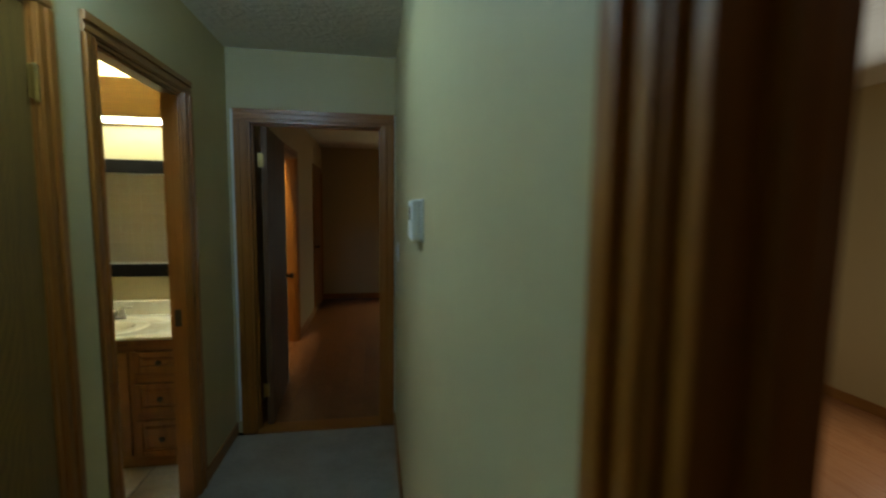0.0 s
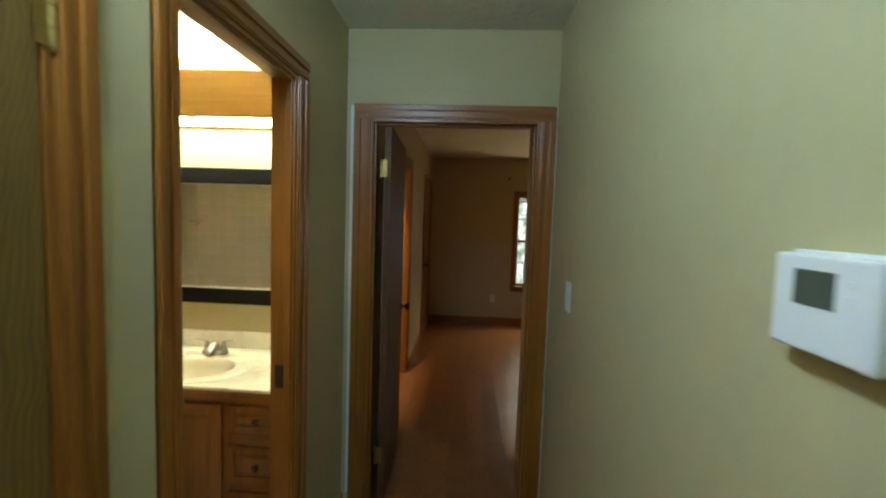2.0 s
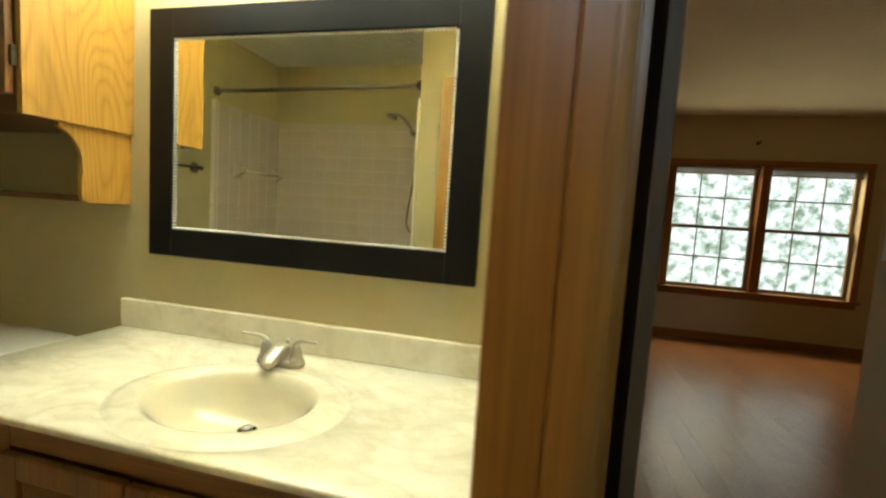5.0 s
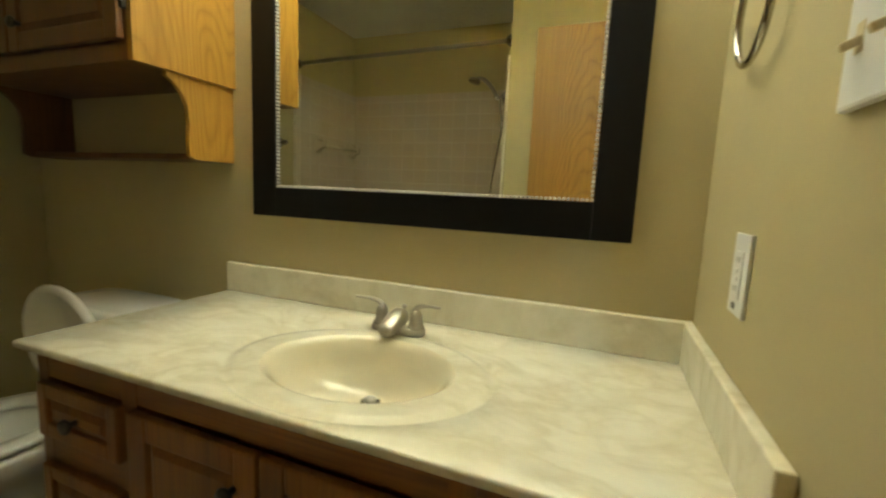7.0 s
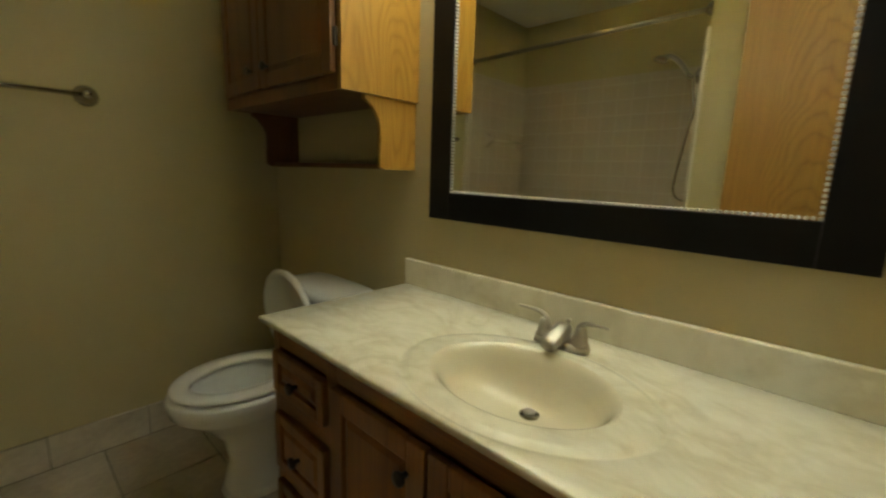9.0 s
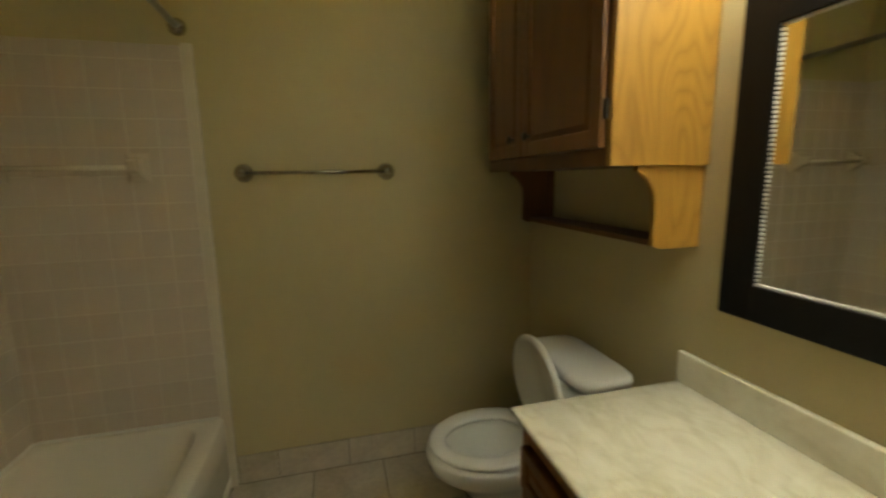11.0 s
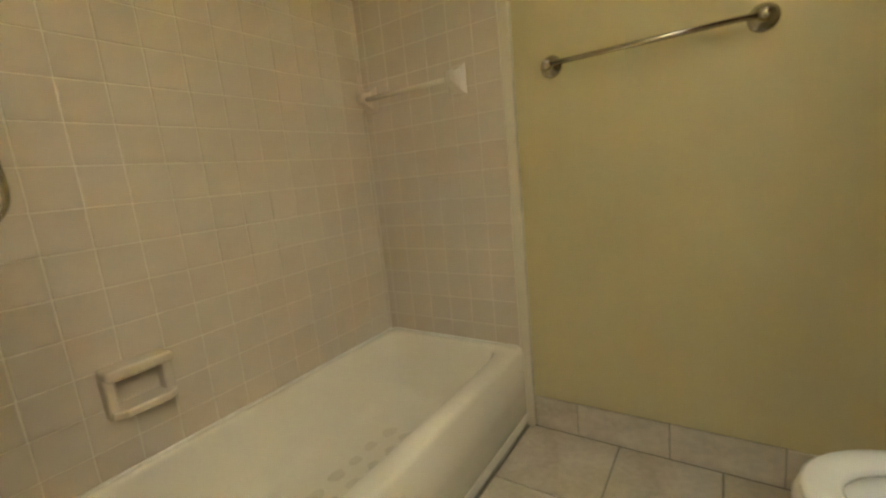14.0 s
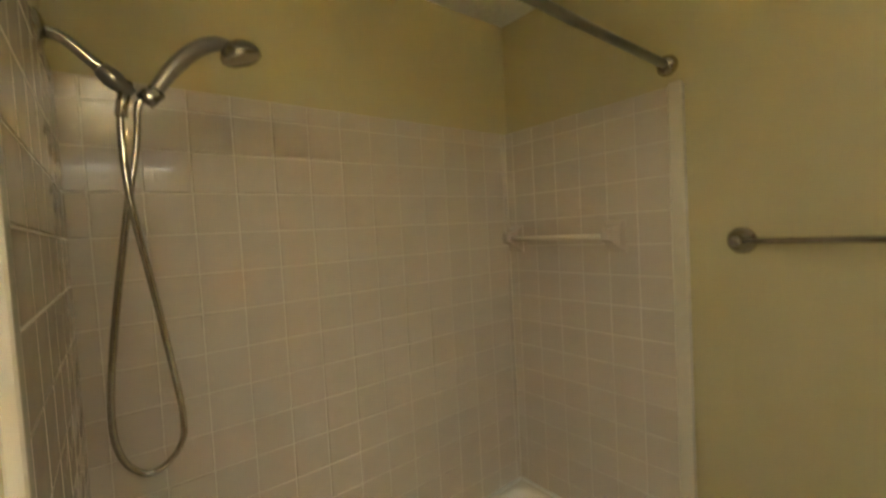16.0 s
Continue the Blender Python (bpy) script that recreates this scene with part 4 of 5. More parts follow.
for x in (px0 + 0.02, px0 + (px1 - px0) * 0.46, px1 - 0.02):
    part("frame_bar", boxed((x - 0.016, py0 + 0.022, LZ0 + 0.0005), (x + 0.016, py1 - 0.028, LZ0 + 0.016), 0.002), OAK_VALANCE, lb)
for x0, x1 in ((px0 + 0.036, px0 + (px1 - px0) * 0.46 - 0.016), (px0 + (px1 - px0) * 0.46 + 0.016, px1 - 0.036)):
    part("diffuser", boxed((x0, py0 + 0.022, LZ0 + 0.005), (x1, py1 - 0.028, LZ0 + 0.009)), PANEL, lb, "glowing white acrylic panel")
for y in (LF + 0.10, LF + 0.20):
    part("fluorescent_tube", tube([(px0 + 0.06, y, LZ1 - 0.045), (px1 - 0.06, y, LZ1 - 0.045)], 0.013, 10), TUBE, lb, "lit fluorescent tube")
    for x in (px0 + 0.052, px1 - 0.052):
        part("tube_holder", boxed((x - 0.008, y - 0.014, LZ0 + 0.0155), (x + 0.008, y + 0.014, LZ1 - 0.03), 0.002), WHITE, lb, "white tube holder")

# cabinet over the toilet
CX0, CX1, CF, CZ0, CZ1 = -3.005, CABX, 2.665, 1.402, 2.205
cb = thing("wall_cabinet", (-2.6, BATH_N, CZ0), "golden oak wall cabinet with two doors and scrolled brackets", "cabinet")
bm = bmesh.new()
box(bm, (CX0 + 0.018, CF, CZ0 + 0.002), (CX1 - 0.018, BATH_N - 0.001, CZ1 - 0.002))
part("body", bm, OAK_SHADED, cb)
# only the side facing the light box stays golden; shade is coloured into the rest
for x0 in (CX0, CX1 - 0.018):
    part("side_panel", boxed((x0, CF - 0.018, CZ0), (x0 + 0.018, BATH_N - 0.001, CZ1), 0.001), OAK_CAB if x0 > CX0 else OAK_SHADED, cb, "golden oak side panel")
    bx = -0.010 if x0 > CX0 else 0.012
    prof = [(BATH_N - 0.001, CZ0 + 0.004), (CF + 0.071, CZ0 + 0.004)]
    for k in range(9):
        u = k / 8
        prof.append((CF + 0.071 + 0.06 * (u ** 0.6) + 0.012 * math.sin(u * math.pi), CZ0 - 0.012 - 0.10 * u))
    for k in range(6):
        u = k / 5
        prof.append((CF + 0.133 - 0.010 * math.sin(u * math.pi * 0.5) + 0.008 * u, CZ0 - 0.125 - 0.085 * u))
    prof += [(CF + 0.151, 1.183), (BATH_N - 0.001, 1.183)]
    part("bracket", loft([[(x0 + bx, y, z) for y, z in prof], [(x0 + bx + 0.016, y, z) for y, z in prof]]), OAK_CAB if x0 > CX0 else OAK_SHADED, cb, "scroll-cut oak bracket")
part("shelf", boxed((CX0 + 0.029, CF + 0.16, 1.185), (CX1 - 0.029, BATH_N - 0.001, 1.202), 0.002), OAK_SHADED, cb)
part("face_rail", boxed((CX0 + 0.018, CF - 0.018, CZ0), (CX1 - 0.018, CF, CZ0 + 0.04), 0.001), OAK_SHADED, cb)
part("face_rail", boxed((CX0 + 0.018, CF - 0.018, CZ1 - 0.04), (CX1 - 0.018, CF, CZ1), 0.001), OAK_SHADED, cb)
front("door", CX0 + 0.03, -2.655, CZ0 + 0.045, CZ1 - 0.03, cb, CF - 0.018, (-2.715, 1.512), OAK_SHADED)
front("door", -2.648, CX1 - 0.025, CZ0 + 0.045, CZ1 - 0.03, cb, CF - 0.018, (-2.585, 1.512), OAK_SHADED)
for z in (1.54, 2.08):
    part("hinge", boxed((CX1 - 0.024, CF - 0.03, z - 0.025), (CX1 - 0.012, CF - 0.017, z + 0.025), 0.003), BRONZE, cb, "dark cabinet hinge")

# ---- toilet ----
TCX = -2.592
to = thing("toilet", (TCX, 2.6, 0), "white porcelain toilet with its lid raised", "toilet")
SC = 2.50
rim = 0.424
part("bowl", loft([oval(TCX, SC + 0.09, 0.0, 0.112, 0.185, 40, 0.20, 2.6), oval(TCX, SC + 0.09, 0.03, 0.104, 0.172, 40, 0.20, 2.6), oval(TCX, SC + 0.08, 0.13, 0.092, 0.145, 40, 0.20, 2.4),
     oval(TCX, SC + 0.07, 0.22, 0.104, 0.158, 40, 0.20), oval(TCX, SC + 0.04, 0.29, 0.138, 0.188, 40, 0.21), oval(TCX, SC + 0.01, 0.335, 0.164, 0.214, 40, 0.22), oval(TCX, SC, 0.362, 0.182, 0.238, 40, 0.225), oval(TCX, SC, rim - 0.012, 0.191, 0.248, 40, 0.225), oval(TCX, SC, rim, 0.184, 0.240, 40, 0.22),
     oval(TCX, SC, rim, 0.135, 0.186, 40, 0.17), oval(TCX, SC, rim - 0.03, 0.128, 0.178, 40, 0.16), oval(TCX, SC + 0.005, rim - 0.09, 0.108, 0.150, 40, 0.135), oval(TCX, SC + 0.01, rim - 0.15, 0.078, 0.10, 40, 0.10), oval(TCX, SC + 0.02, rim - 0.20, 0.04, 0.045, 40, 0.045)]),
     PORCELAIN, to, "", True)
part("water", loft([oval(TCX, SC + 0.01, rim - 0.153, 0.0755, 0.097, 32, 0.097), oval(TCX, SC + 0.01, rim - 0.150, 0.077, 0.099, 32, 0.099)]), WATER, to, "still water")
part("trap_body", loft([oval(TCX, SC + 0.26, 0.0, 0.105, 0.12, 32, 0.12, 3), oval(TCX, SC + 0.26, 0.22, 0.10, 0.12, 32, 0.12, 3), oval(TCX, SC + 0.29, 0.34, 0.15, 0.10, 32, 0.13, 3), oval(TCX, SC + 0.29, 0.40, 0.17, 0.10, 32, 0.13, 3)]), PORCELAIN, to, "", True)
part("seat", loft([oval(TCX, SC, rim + 0.006, 0.178, 0.229, 44, 0.225), oval(TCX, SC, rim + 0.012, 0.184, 0.236, 44, 0.228), oval(TCX, SC, rim + 0.019, 0.184, 0.236, 44, 0.228), oval(TCX, SC, rim + 0.026, 0.175, 0.227, 44, 0.222), oval(TCX, SC, rim + 0.025, 0.124, 0.180, 44, 0.15), oval(TCX, SC, rim + 0.017, 0.116, 0.172, 44, 0.142), oval(TCX, SC, rim + 0.006, 0.118, 0.174, 44, 0.144), oval(TCX, SC, rim + 0.006, 0.178, 0.229, 44, 0.225)], None, False, False),
     PORCELAIN, to, "glossy white toilet seat", True)
for sx, sy in ((-0.10, -0.15), (0.10, -0.15), (-0.15, 0.08), (0.15, 0.08)):
    part("seat_bumper", boxed((TCX + sx - 0.012, SC + sy - 0.012, rim - 0.002), (TCX + sx + 0.012, SC + sy + 0.012, rim + 0.009), 0.003), WHITE, to)
bm = loft([oval(0, 0.185, 0.0, 0.186, 0.185, 44, 0.180), oval(0, 0.185, 0.012, 0.191, 0.188, 44, 0.183), oval(0, 0.185, 0.020, 0.184, 0.182, 44, 0.176), oval(0, 0.185, 0.0205, 0.165, 0.165, 44, 0.160), oval(0, 0.185, 0.016, 0.160, 0.160, 44, 0.155)])
bm.transform(pose(TCX, SC + 0.195, rim + 0.014, 94, 0, 0))
part("lid", bm, PORCELAIN, to, "raised white toilet lid", True)
for sgn in (-1, 1):
    part("hinge_cap", turned((TCX + sgn * 0.075 - 0.02, SC + 0.21, rim + 0.032), (1, 0, 0), [(0, 0.010), (0.002, 0.014), (0.038, 0.014), (0.04, 0.010)], 14), PORCELAIN, to, "", True)
TKY = 2.81
TKX = TCX + 0.044
part("tank", loft([oval(TKX, TKY, 0.39, 0.17, 0.075, 48, 0.09, 5), oval(TKX, TKY, 0.43, 0.185, 0.085, 48, 0.095, 5), oval(TKX, TKY, 0.69, 0.20, 0.10, 48, 0.10, 5)]), PORCELAIN, to, "", True)
part("tank_lid", loft([oval(TKX, TKY, 0.691, 0.207, 0.108, 48, 0.108, 5), oval(TKX, TKY, 0.716, 0.213, 0.113, 48, 0.112, 5), oval(TKX, TKY, 0.729, 0.211, 0.110, 48, 0.11, 5), oval(TKX, TKY, 0.734, 0.198, 0.098, 48, 0.10, 5)]), PORCELAIN, to, "", True)
part("flush_lever", tube([(TCX - 0.15, TKY - 0.098, 0.645), (TCX - 0.15, TKY - 0.118, 0.645), (TCX - 0.08, TKY - 0.122, 0.64)], 0.007, 10), CHROME, to, "chrome flush lever", True)

# ---- tub ----
TBX0, TBX1, TBY0, TBY1, TBZ = BATH_W + 0.006, TUB_E - 0.004, TUB_S + 0.004, 1.458, 0.352
tb = thing("bathtub", ((TBX0 + TBX1) / 2, (TBY0 + TBY1) / 2, 0), "almond enamel alcove bathtub with flat apron", "bathtub")
tcx, tcy, ta, tbb = (TBX0 + TBX1) / 2, (TBY0 + TBY1) / 2, (TBX1 - TBX0) / 2, (TBY1 - TBY0) / 2
N_T = 96
part("tub_shell", loft([oval(tcx, tcy, 0.0, ta, tbb, N_T, power=90), oval(tcx, tcy, TBZ - 0.02, ta, tbb, N_T, power=90), oval(tcx, tcy, TBZ - 0.006, ta - 0.003, tbb - 0.004, N_T, power=70), oval(tcx, tcy, TBZ, ta - 0.010, tbb - 0.012, N_T, power=50),
     oval(tcx, tcy - 0.018, TBZ, ta - 0.052, tbb - 0.052, N_T, power=12), oval(tcx, tcy - 0.018, TBZ - 0.003, ta - 0.057, tbb - 0.056, N_T, power=11), oval(tcx, tcy - 0.018, TBZ - 0.010, ta - 0.061, tbb - 0.060, N_T, power=10), oval(tcx, tcy - 0.018, TBZ - 0.10, ta - 0.072, tbb - 0.069, N_T, power=9), oval(tcx, tcy - 0.018, TBZ - 0.24, ta - 0.10, tbb - 0.09, N_T, power=8),
     oval(tcx, tcy - 0.018, TBZ - 0.272, ta - 0.118, tbb - 0.108, N_T, power=7), oval(tcx, tcy - 0.018, TBZ - 0.283, ta - 0.145, tbb - 0.135, N_T, power=6), oval(tcx, tcy - 0.018, TBZ - 0.286, ta - 0.26, tbb - 0.20, N_T, power=5)]), TUB_WHITE, tb, "", True)
rs = random.Random(11)
for k in range(8):
    for j in range(3):
        cx, cy, rr = tcx - 0.36 + 0.095 * k + rs.uniform(-0.01, 0.01), tcy - 0.10 + 0.085 * j + rs.uniform(-0.01, 0.01), rs.uniform(0.024, 0.032)
        edge = [(cx + rr * (1 + 0.16 * math.sin(3 * u + k)) * math.cos(u), cy + rr * (1 + 0.14 * math.cos(2 * u + j)) * math.sin(u)) for u in (2 * math.pi * i / 14 for i in range(14))]
        part("anti_slip_patch", loft([[(px, py, z) for px, py in edge] for z in (TBZ - 0.288, TBZ - 0.2848)]), STAIN, tb, "worn brownish anti-slip patch")
part("apron_edge", boxed((TBX0 + 0.02, TBY1 - 0.002, 0.02), (TBX1 - 0.02, TBY1 + 0.004, 0.06), 0.003), TUB_WHITE, tb)
part("tub_drain", turned((TBX1 - 0.25, tcy, TBZ - 0.284), (0, 0, 1), [(0, 0.03), (0.003, 0.03), (0.004, 0.02)], 24), CHROME, tb, "chrome tub drain", True)
setting("trim_caulk", boxed((TBX0 + 0.03, TUB_S + 0.014, TBZ - 0.002), (TBX1 - 0.03, TUB_S + 0.026, TBZ + 0.008), 0.003), CAULK, "white caulk line along the tub", "trim")
setting("trim_caulk_end", boxed((BATH_W + 0.028, TUB_S + 0.03, TBZ - 0.0015), (BATH_W + 0.040, TBY1 - 0.02, TBZ + 0.0085), 0.003), CAULK, "white caulk line along the tub end", "trim")
setting("trim_caulk_foot", boxed((BATH_W + 0.001, TBY1 - 0.001, 0.0), (BATH_W + 0.013, TBY1 + 0.010, TBZ), 0.003), CAULK, "white caulk line beside the tub apron", "trim")

# ---- bathroom fittings ----
RODY, RODZ = 1.44, 1.972
rod = thing("shower_rod", (-2.45, RODY, RODZ), "bare brushed steel shower curtain rod", "curtain rod")
part("rod", tube([(BATH_W + 0.012, RODY, RODZ), (TUB_E - 0.012, RODY + 0.012, RODZ + 0.026)], 0.0128, 16), STEEL, rod, "", True)
part("end_flange", turned((BATH_W, RODY, RODZ), (1, 0, 0), [(0, 0.032), (0.006, 0.033), (0.02, 0.026), (0.03, 0.018)], 20), CHROME, rod, "", True)
part("end_flange", turned((TUB_E, RODY + 0.012, RODZ + 0.026), (-1, 0, 0), [(0, 0.032), (0.006, 0.033), (0.02, 0.026), (0.03, 0.018)], 20), CHROME, rod, "", True)

BARZ = 1.415
bar = thing("towel_bar", (BATH_W, 1.925, BARZ), "brushed nickel towel bar with round flanges", "towel bar")
part("bar", tube([(BATH_W + 0.052, 1.628, BARZ), (BATH_W + 0.052, 2.222, BARZ)], 0.0085, 14), CHROME, bar, "", True)
for y in (1.628, 2.222):
    part("flange", turned((BATH_W, y, BARZ), (1, 0, 0), [(0, 0.037), (0.005, 0.038), (0.010, 0.034), (0.013, 0.028), (0.018, 0.027), (0.022, 0.016), (0.045, 0.014), (0.058, 0.017), (0.066, 0.013), (0.067, 0.001)], 24), CHROME, bar, "", True)

RY, RZ = 2.70, 1.475
ring = thing("towel_ring", (BATH_E, RY, RZ), "polished nickel towel ring on the wall", "towel ring")
part("flange", turned((BATH_E, RY, RZ + 0.02), (-1, 0, 0), [(0, 0.027), (0.005, 0.028), (0.010, 0.020), (0.014, 0.012), (0.030, 0.011), (0.036, 0.007), (0.037, 0.001)], 20), CHROME, ring, "", True)
bm = bmesh.new()
cir = [(BATH_E - 0.020, RY + 0.078 * math.sin(2 * math.pi * k / 40), RZ + 0.008 - 0.078 - 0.0 + 0.078 * math.cos(2 * math.pi * k / 40)) for k in range(41)]
part("ring", tube(cir, 0.0055, 10, bm), CHROME, ring, "", True)

sw = thing("switch_plate", (BATH_E, 2.29, 1.255), "white four-gang wall plate with ivory toggle switches", "switch")
part("plate", boxed((BATH_E - 0.010, 2.256, 1.205), (BATH_E, 2.432, 1.319), 0.004), WHITE, sw)
for k in range(4):
    y = 2.407 - 0.0445 * k
    bm = boxed((-0.006, -0.0038, -0.0075), (0.017, 0.0038, 0.000), 0.002)
    bm.transform(pose(BATH_E - 0.009, y, 1.264, 0, 25, 180))
    part("toggle", bm, IVORY, sw, "ivory toggle")
    part("slot", boxed((BATH_E - 0.0106, y - 0.006, 1.249), (BATH_E - 0.0098, y + 0.006, 1.274)), IVORY, sw, "ivory toggle collar")

CZ = 1.44
cer = thing("ceramic_towel_bar", (BATH_W + 0.03, 1.02, CZ), "beige ceramic towel bar set in the tub tiles", "towel bar")
CWX = BATH_W + 0.03
for y in (0.80, 1.26):
    part("post", loft([[(CWX + d, y + sy * w, CZ + sz * h + dz) for sy, sz in ((-1, -1), (1, -1), (1, 1), (-1, 1))] for d, w, h, dz in ((0, 0.04, 0.056, 0), (0.007, 0.04, 0.056, 0), (0.018, 0.024, 0.04, 0), (0.045, 0.016, 0.026, 0.004), (0.068, 0.017, 0.022, 0.008), (0.074, 0.010, 0.014, 0.008))]), TILE, cer, "glazed ceramic post")
part("bar", tube([(CWX + 0.048, 0.805, CZ), (CWX + 0.048, 1.255, CZ)], 0.0095, 12), TILE_TRIM, cer, "cream bar", True)

SD = TUB_S + 0.012
soap = thing("soap_dish", (-2.08, SD, 0.59), "recessed beige ceramic soap dish with grab bar", "soap dish")
sx0, sx1, sz0, sz1 = -2.165, -2.0, 0.525, 0.665
bm = bmesh.new()
box(bm, (sx0, SD, sz1 - 0.030), (sx1, SD + 0.075, sz1), 0.012, 3)
box(bm, (sx0, SD, sz0 + 0.01), (sx0 + 0.026, SD + 0.048, sz1 - 0.02), 0.008, 3)
box(bm, (sx1 - 0.026, SD, sz0 + 0.01), (sx1, SD + 0.048, sz1 - 0.02), 0.008, 3)
part("surround", bm, TILE, soap)
part("tray", loft([[(x, y, z) for x, y in ((sx0 + 0.002, SD), (sx1 - 0.002, SD), (sx1 - 0.004, SD + dy), (sx1 - 0.03, SD + dy + 0.02), (sx0 + 0.03, SD + dy + 0.02), (sx0 + 0.004, SD + dy))] for z, dy in ((sz0 - 0.004, 0.030), (sz0 + 0.004, 0.052), (sz0 + 0.022, 0.060), (sz0 + 0.027, 0.056))]), TILE, soap)
part("back", boxed((sx0 + 0.02, SD - 0.006, sz0 + 0.02), (sx1 - 0.02, SD + 0.001, sz1 - 0.03)), TILE, soap)

# hand shower on its arm
SHY = 1.06
sh = thing("hand_shower", (TUB_E, SHY, 1.86), "brushed nickel hand shower with looped metal hose", "shower")
SWX = TUB_E - 0.012
part("flange", turned((SWX, SHY, 1.868), (-1, 0, 0), [(0, 0.034), (0.004, 0.035), (0.012, 0.024), (0.016, 0.012)], 22), CHROME, sh, "", True)
part("arm", tube(curve_points([(SWX, SHY, 1.868), (SWX - 0.035, SHY, 1.862), (SWX - 0.07, SHY, 1.832), (SWX - 0.10, SHY, 1.803)], 6), 0.0105, 12), CHROME, sh, "", True)
part("mount", tube([(SWX - 0.085, SHY, 1.818), (SWX - 0.10, SHY, 1.803), (SWX - 0.128, SHY, 1.777)], 0.016, 14, None, [0.0145, 0.018, 0.012]), STEEL, sh, "", True)
part("holder", tube([(-1.842, SHY, 1.785), (-1.856, SHY, 1.772), (-1.868, SHY, 1.79)], 0.015, 14, None, [0.012, 0.0165, 0.0165]), CHROME, sh, "", True)
hp = curve_points([(-1.862, SHY, 1.785), (-1.893, SHY, 1.833), (-1.94, SHY, 1.885), (-1.985, SHY, 1.908), (-2.018, SHY, 1.902)], 6)
part("handle", tube(hp, 0.012, 14, None, [0.0115 + 0.004 * math.sin(math.pi * min(1, k / 22)) for k in range(len(hp))]), STEEL, sh, "", True)
part("spray_head", turned((-2.018, SHY, 1.918), (-0.28, 0.05, -1), [(0, 0.006), (0.004, 0.024), (0.014, 0.036), (0.026, 0.042), (0.036, 0.042), (0.040, 0.036), (0.041, 0.001)], 24), CHROME, sh, "", True)
hose = curve_points([(-1.818, SHY, 1.785), (-1.808, SHY, 1.735), (-1.808, SHY + 0.01, 1.64), (-1.815, SHY + 0.012, 1.55), (-1.842, SHY + 0.012, 1.36), (-1.866, SHY + 0.012, 1.16), (-1.855, SHY + 0.012, 1.09), (-1.808, SHY + 0.01, 1.06),
     (-1.768, SHY + 0.005, 1.10), (-1.757, SHY, 1.19), (-1.775, SHY - 0.004, 1.36), (-1.805, SHY - 0.006, 1.55), (-1.828, SHY - 0.006, 1.68), (-1.836, SHY, 1.755), (-1.848, SHY, 1.772)], 26)
part("hose", tube(hose, 0.0065, 8, None, [0.0062] * len(hose)), CHROME, sh, "ribbed metal hose", True)
part("hose_nut", tube([(-1.822, SHY, 1.80), (-1.812, SHY, 1.755), (-1.809, SHY, 1.735)], 0.0105, 12), CHROME, sh, "", True)

valve = thing("shower_valve", (SWX, 1.10, 0.72), "chrome tub valve with round escutcheon", "valve")
part("escutcheon", turned((SWX, 1.10, 0.72), (-1, 0, 0), [(0, 0.046), (0.004, 0.047), (0.010, 0.04), (0.014, 0.02)], 26), CHROME, valve, "", True)
part("handle", turned((SWX - 0.014, 1.10, 0.72), (-1, 0, 0), [(0, 0.014), (0.02, 0.015), (0.03, 0.022), (0.045, 0.02), (0.047, 0.001)], 20), CHROME, valve, "", True)

# ---- tiles and planks ----
TP, GAP = 0.108, 0.0028


def tile_mesh(w, h, depth, bevel):
    bm = bmesh.new()
    a, b = w / 2, h / 2
    loft([[(sx * a, 0, sz * b) for sx, sz in ((-1, -1), (1, -1), (1, 1), (-1, 1))], [(sx * a, depth - bevel, sz * b) for sx, sz in ((-1, -1), (1, -1), (1, 1), (-1, 1))],
          [(sx * (a - bevel), depth, sz * (b - bevel)) for sx, sz in ((-1, -1), (1, -1), (1, 1), (-1, 1))]], bm, False, True)
    bmesh.ops.recalc_face_normals(bm, faces=bm.faces)
    me = bpy.data.meshes.new("tile")
    bm.to_mesh(me)
    bm.free()
    return me


MESHES = {}


def lay(parent, name, w, h, depth, m, material):
    key = (round(w, 3), round(h, 3), round(depth, 4), material.name)
    if key not in MESHES:
        MESHES[key] = tile_mesh(w, h, depth, 0.0004 if material is PLANK else 0.0018)
        MESHES[key].materials.append(material)
    ob = new(name, MESHES[key])
    ob.parent = parent
    ob.matrix_parent_inverse = Matrix.Translation(-Vector(parent.location))
    ob.matrix_basis = m
    return ob


def cuts(lo, hi, start, pitch):
    """The joints of a run of tiles from lo to hi, with one joint at start."""
    k = math.ceil((lo - start) / pitch + 0.12)
    out = [lo]
    while start + k * pitch < hi - 0.012:
        out.append(start + k * pitch)
        k += 1
    return out + [hi]


TZ1 = 1.898
rnd = random.Random(4)


def tiled_wall(name, us, zs, to_world, grout_lo, grout_hi, label, holes=()):
    g = setting(name, boxed(grout_lo, grout_hi), GROUT, label, "tiled wall")
    for u0, u1 in zip(us, us[1:]):
        for z0, z1 in zip(zs, zs[1:]):
            if any(h[0] < (u0 + u1) / 2 < h[1] and h[2] < (z0 + z1) / 2 < h[3] for h in holes):
                continue
            m = to_world((u0 + u1) / 2, (z0 + z1) / 2) @ pose(0, 0, 0, rnd.uniform(-0.25, 0.25), 0, rnd.uniform(-0.25, 0.25))
            lay(g, "wall_tile", u1 - u0 - GAP, z1 - z0 - GAP, 0.0085, m, TILE)
    return g


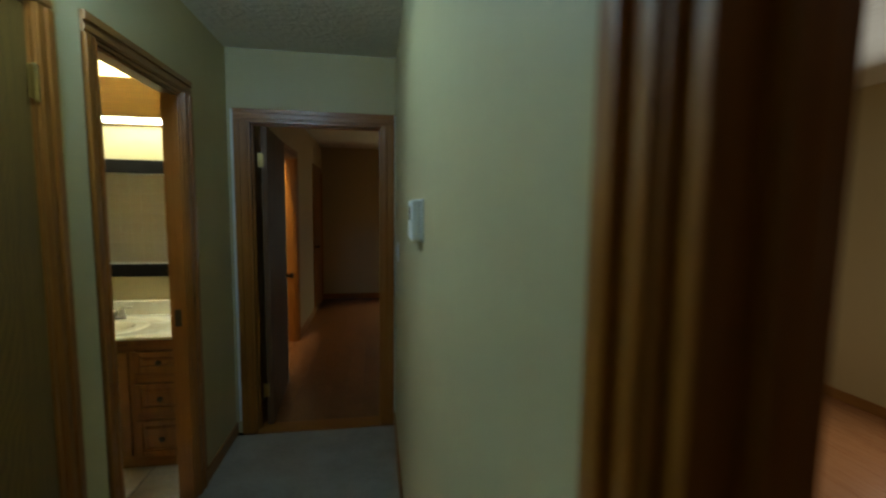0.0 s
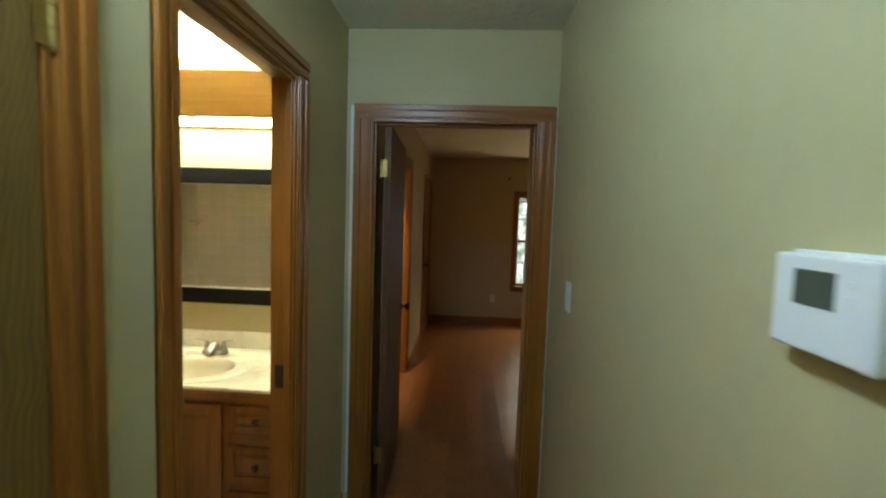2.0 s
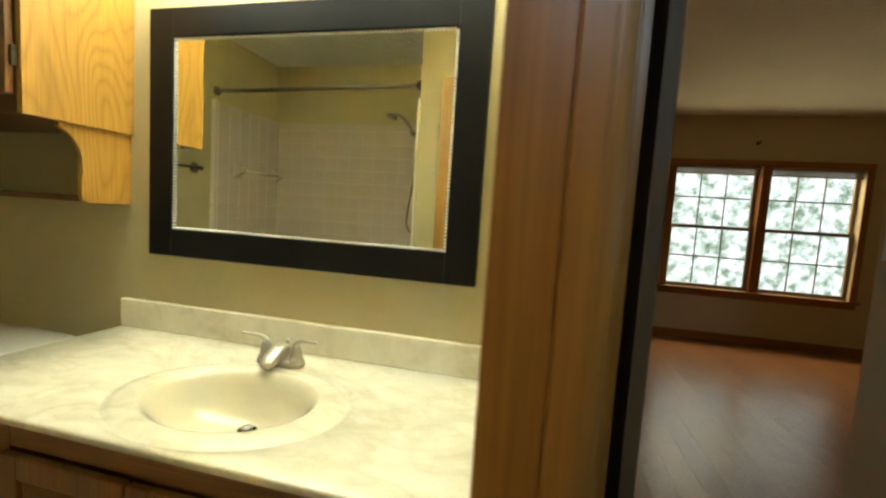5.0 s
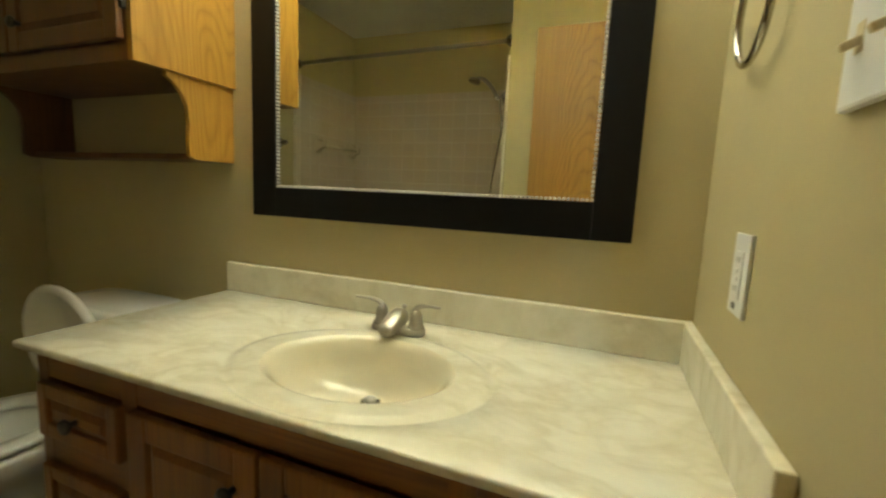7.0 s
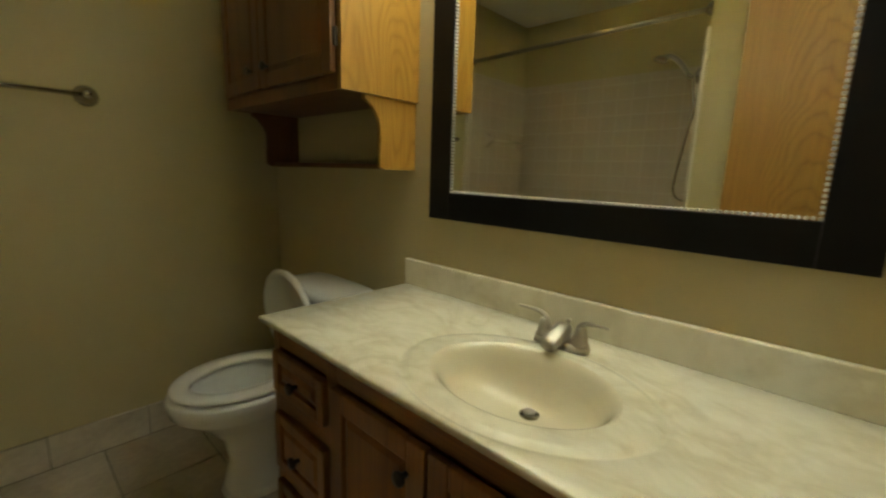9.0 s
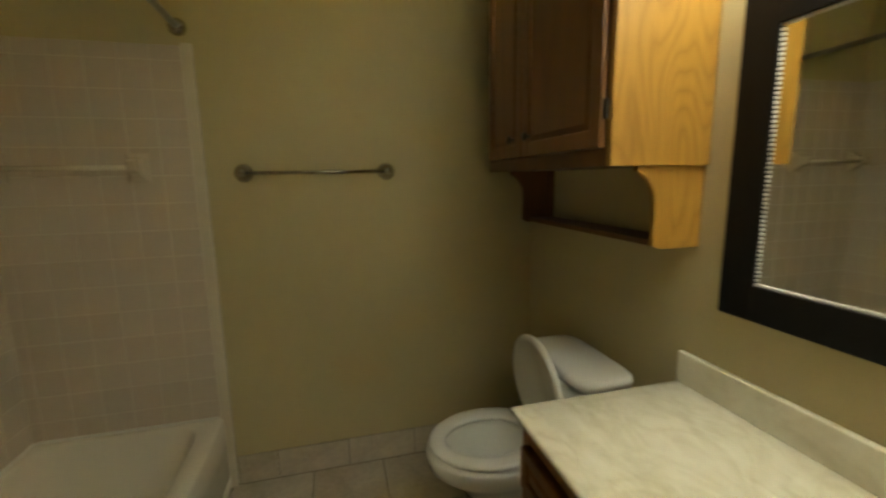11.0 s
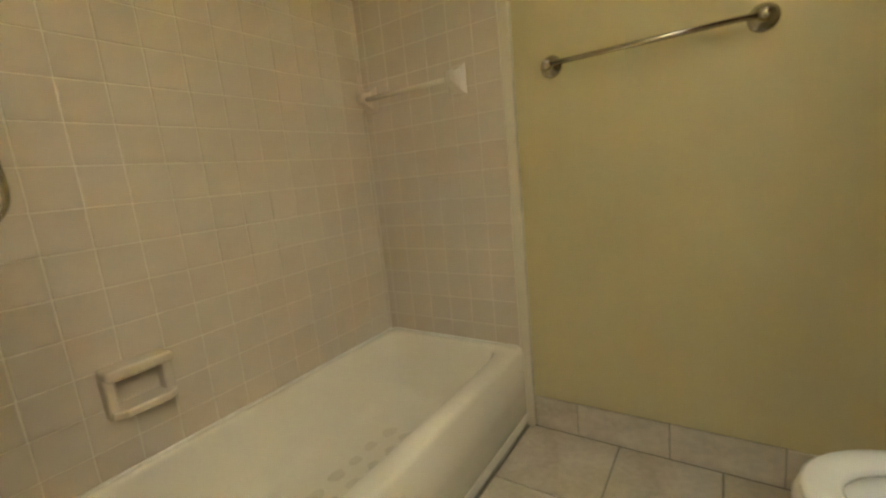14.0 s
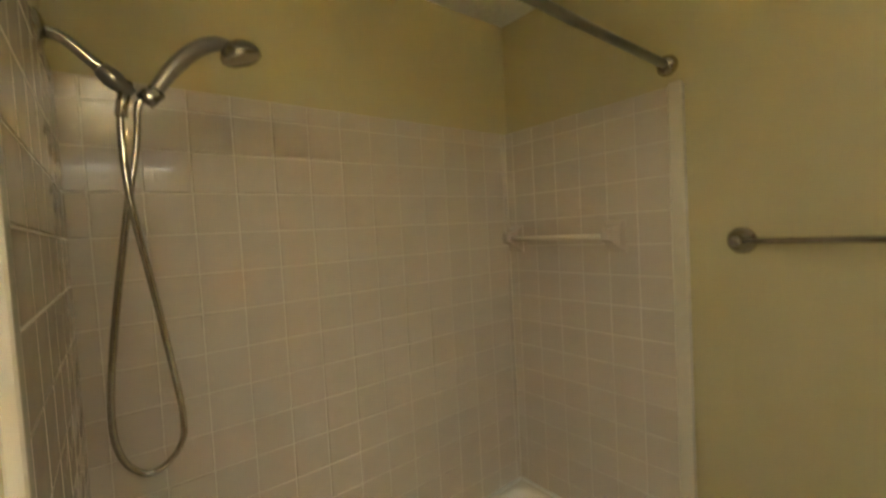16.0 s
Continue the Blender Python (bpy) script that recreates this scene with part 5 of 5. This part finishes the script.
ZS = cuts(TBZ + 0.004, TZ1, 0.330, TP)
tiled_wall("tiled_wall_south", cuts(BATH_W + 0.028, TUB_E - 0.010, -2.066, TP), ZS, lambda u, z: pose(u, TUB_S + 0.004, z), (BATH_W + 0.002, TUB_S, TBZ - 0.02), (TUB_E - 0.001, TUB_S + 0.0105, TZ1), "pink-beige glazed square wall tiles with pale grout")
tiled_wall("tiled_wall_west", cuts(TUB_S + 0.012, 1.448, 1.448, TP), ZS, lambda u, z: pose(BATH_W + 0.022, u, z, 0, 0, -90), (BATH_W, TUB_S + 0.0106, 0.0), (BATH_W + 0.0285, 1.4475, TZ1), "pink-beige glazed tiles at the end of the tub")
tiled_wall("tiled_wall_east", cuts(TUB_S + 0.012, 1.448, 1.448, TP), ZS, lambda u, z: pose(TUB_E - 0.004, u, z, 0, 0, 90), (TUB_E - 0.0105, TUB_S + 0.0106, 0.0), (TUB_E, 1.4475, TZ1), "pink-beige glazed tiles behind the hand shower")
for nm, lo, hi in (("trim_bullnose_west", (BATH_W, 1.449, 0.0), (BATH_W + 0.031, 1.489, TZ1 + 0.012)), ("trim_bullnose_east", (TUB_E - 0.0135, 1.449, 0.0), (TUB_E + 0.004, 1.488, TZ1 + 0.012))):
    setting(nm, boxed(lo, hi, 0.007, 3), TILE_TRIM, "cream rounded edge tile strip beside the tub surround", "trim")

FT = 0.33
for x0, x1 in zip(*(lambda c: (c, c[1:]))(cuts(BATH_W + 0.012, -0.905, -2.84, FT))):
    for y0, y1 in zip(*(lambda c: (c, c[1:]))(cuts(1.462, BATH_N - 0.002, 1.82, FT))):
        if x0 > -1.72 or y1 > 1.47:
            lay(floor_bath, "floor_tile", x1 - x0 - 0.006, y1 - y0 - 0.006, 0.007, pose((x0 + x1) / 2, (y0 + y1) / 2, -0.007, 90, 0, 0) @ pose(0, 0, 0, rnd.uniform(-0.1, 0.1), 0, 0), STONE)
base_w = setting("baseboard_stone", boxed((BATH_W, 1.49, 0), (BATH_W + 0.007, BATH_N, 0.134)), STONE_GROUT, "grey stone tile baseboard in the bathroom", "baseboard")
for y0, y1 in zip(*(lambda c: (c, c[1:]))(cuts(1.491, BATH_N, 1.665, 0.324))):
    lay(base_w, "base_tile", y1 - y0 - 0.004, 0.134, 0.009, pose(BATH_W + 0.004, (y0 + y1) / 2, 0.068, 0, 0, -90), STONE)

PW = 0.125
x = BED_W
while x < BED_E - 0.01:
    y = BED_S - 0.115 - rnd.uniform(0.0, 0.8)
    while y < BED_N:
        y1 = y + 1.15
        a, b = max(y, BED_S - 0.115), min(y1, BED_N)
        if b - a > 0.03 and not (x > NOOK_X + 0.1 and b < NOOK_N - 0.1):
            lay(floor_bed, "floor_plank", min(PW, BED_E - x) - 0.0005, b - a - 0.0005, 0.009, pose(x + PW / 2, (a + b) / 2, -0.009, 90, 0, 0), PLANK)
        y = y1
    x += PW
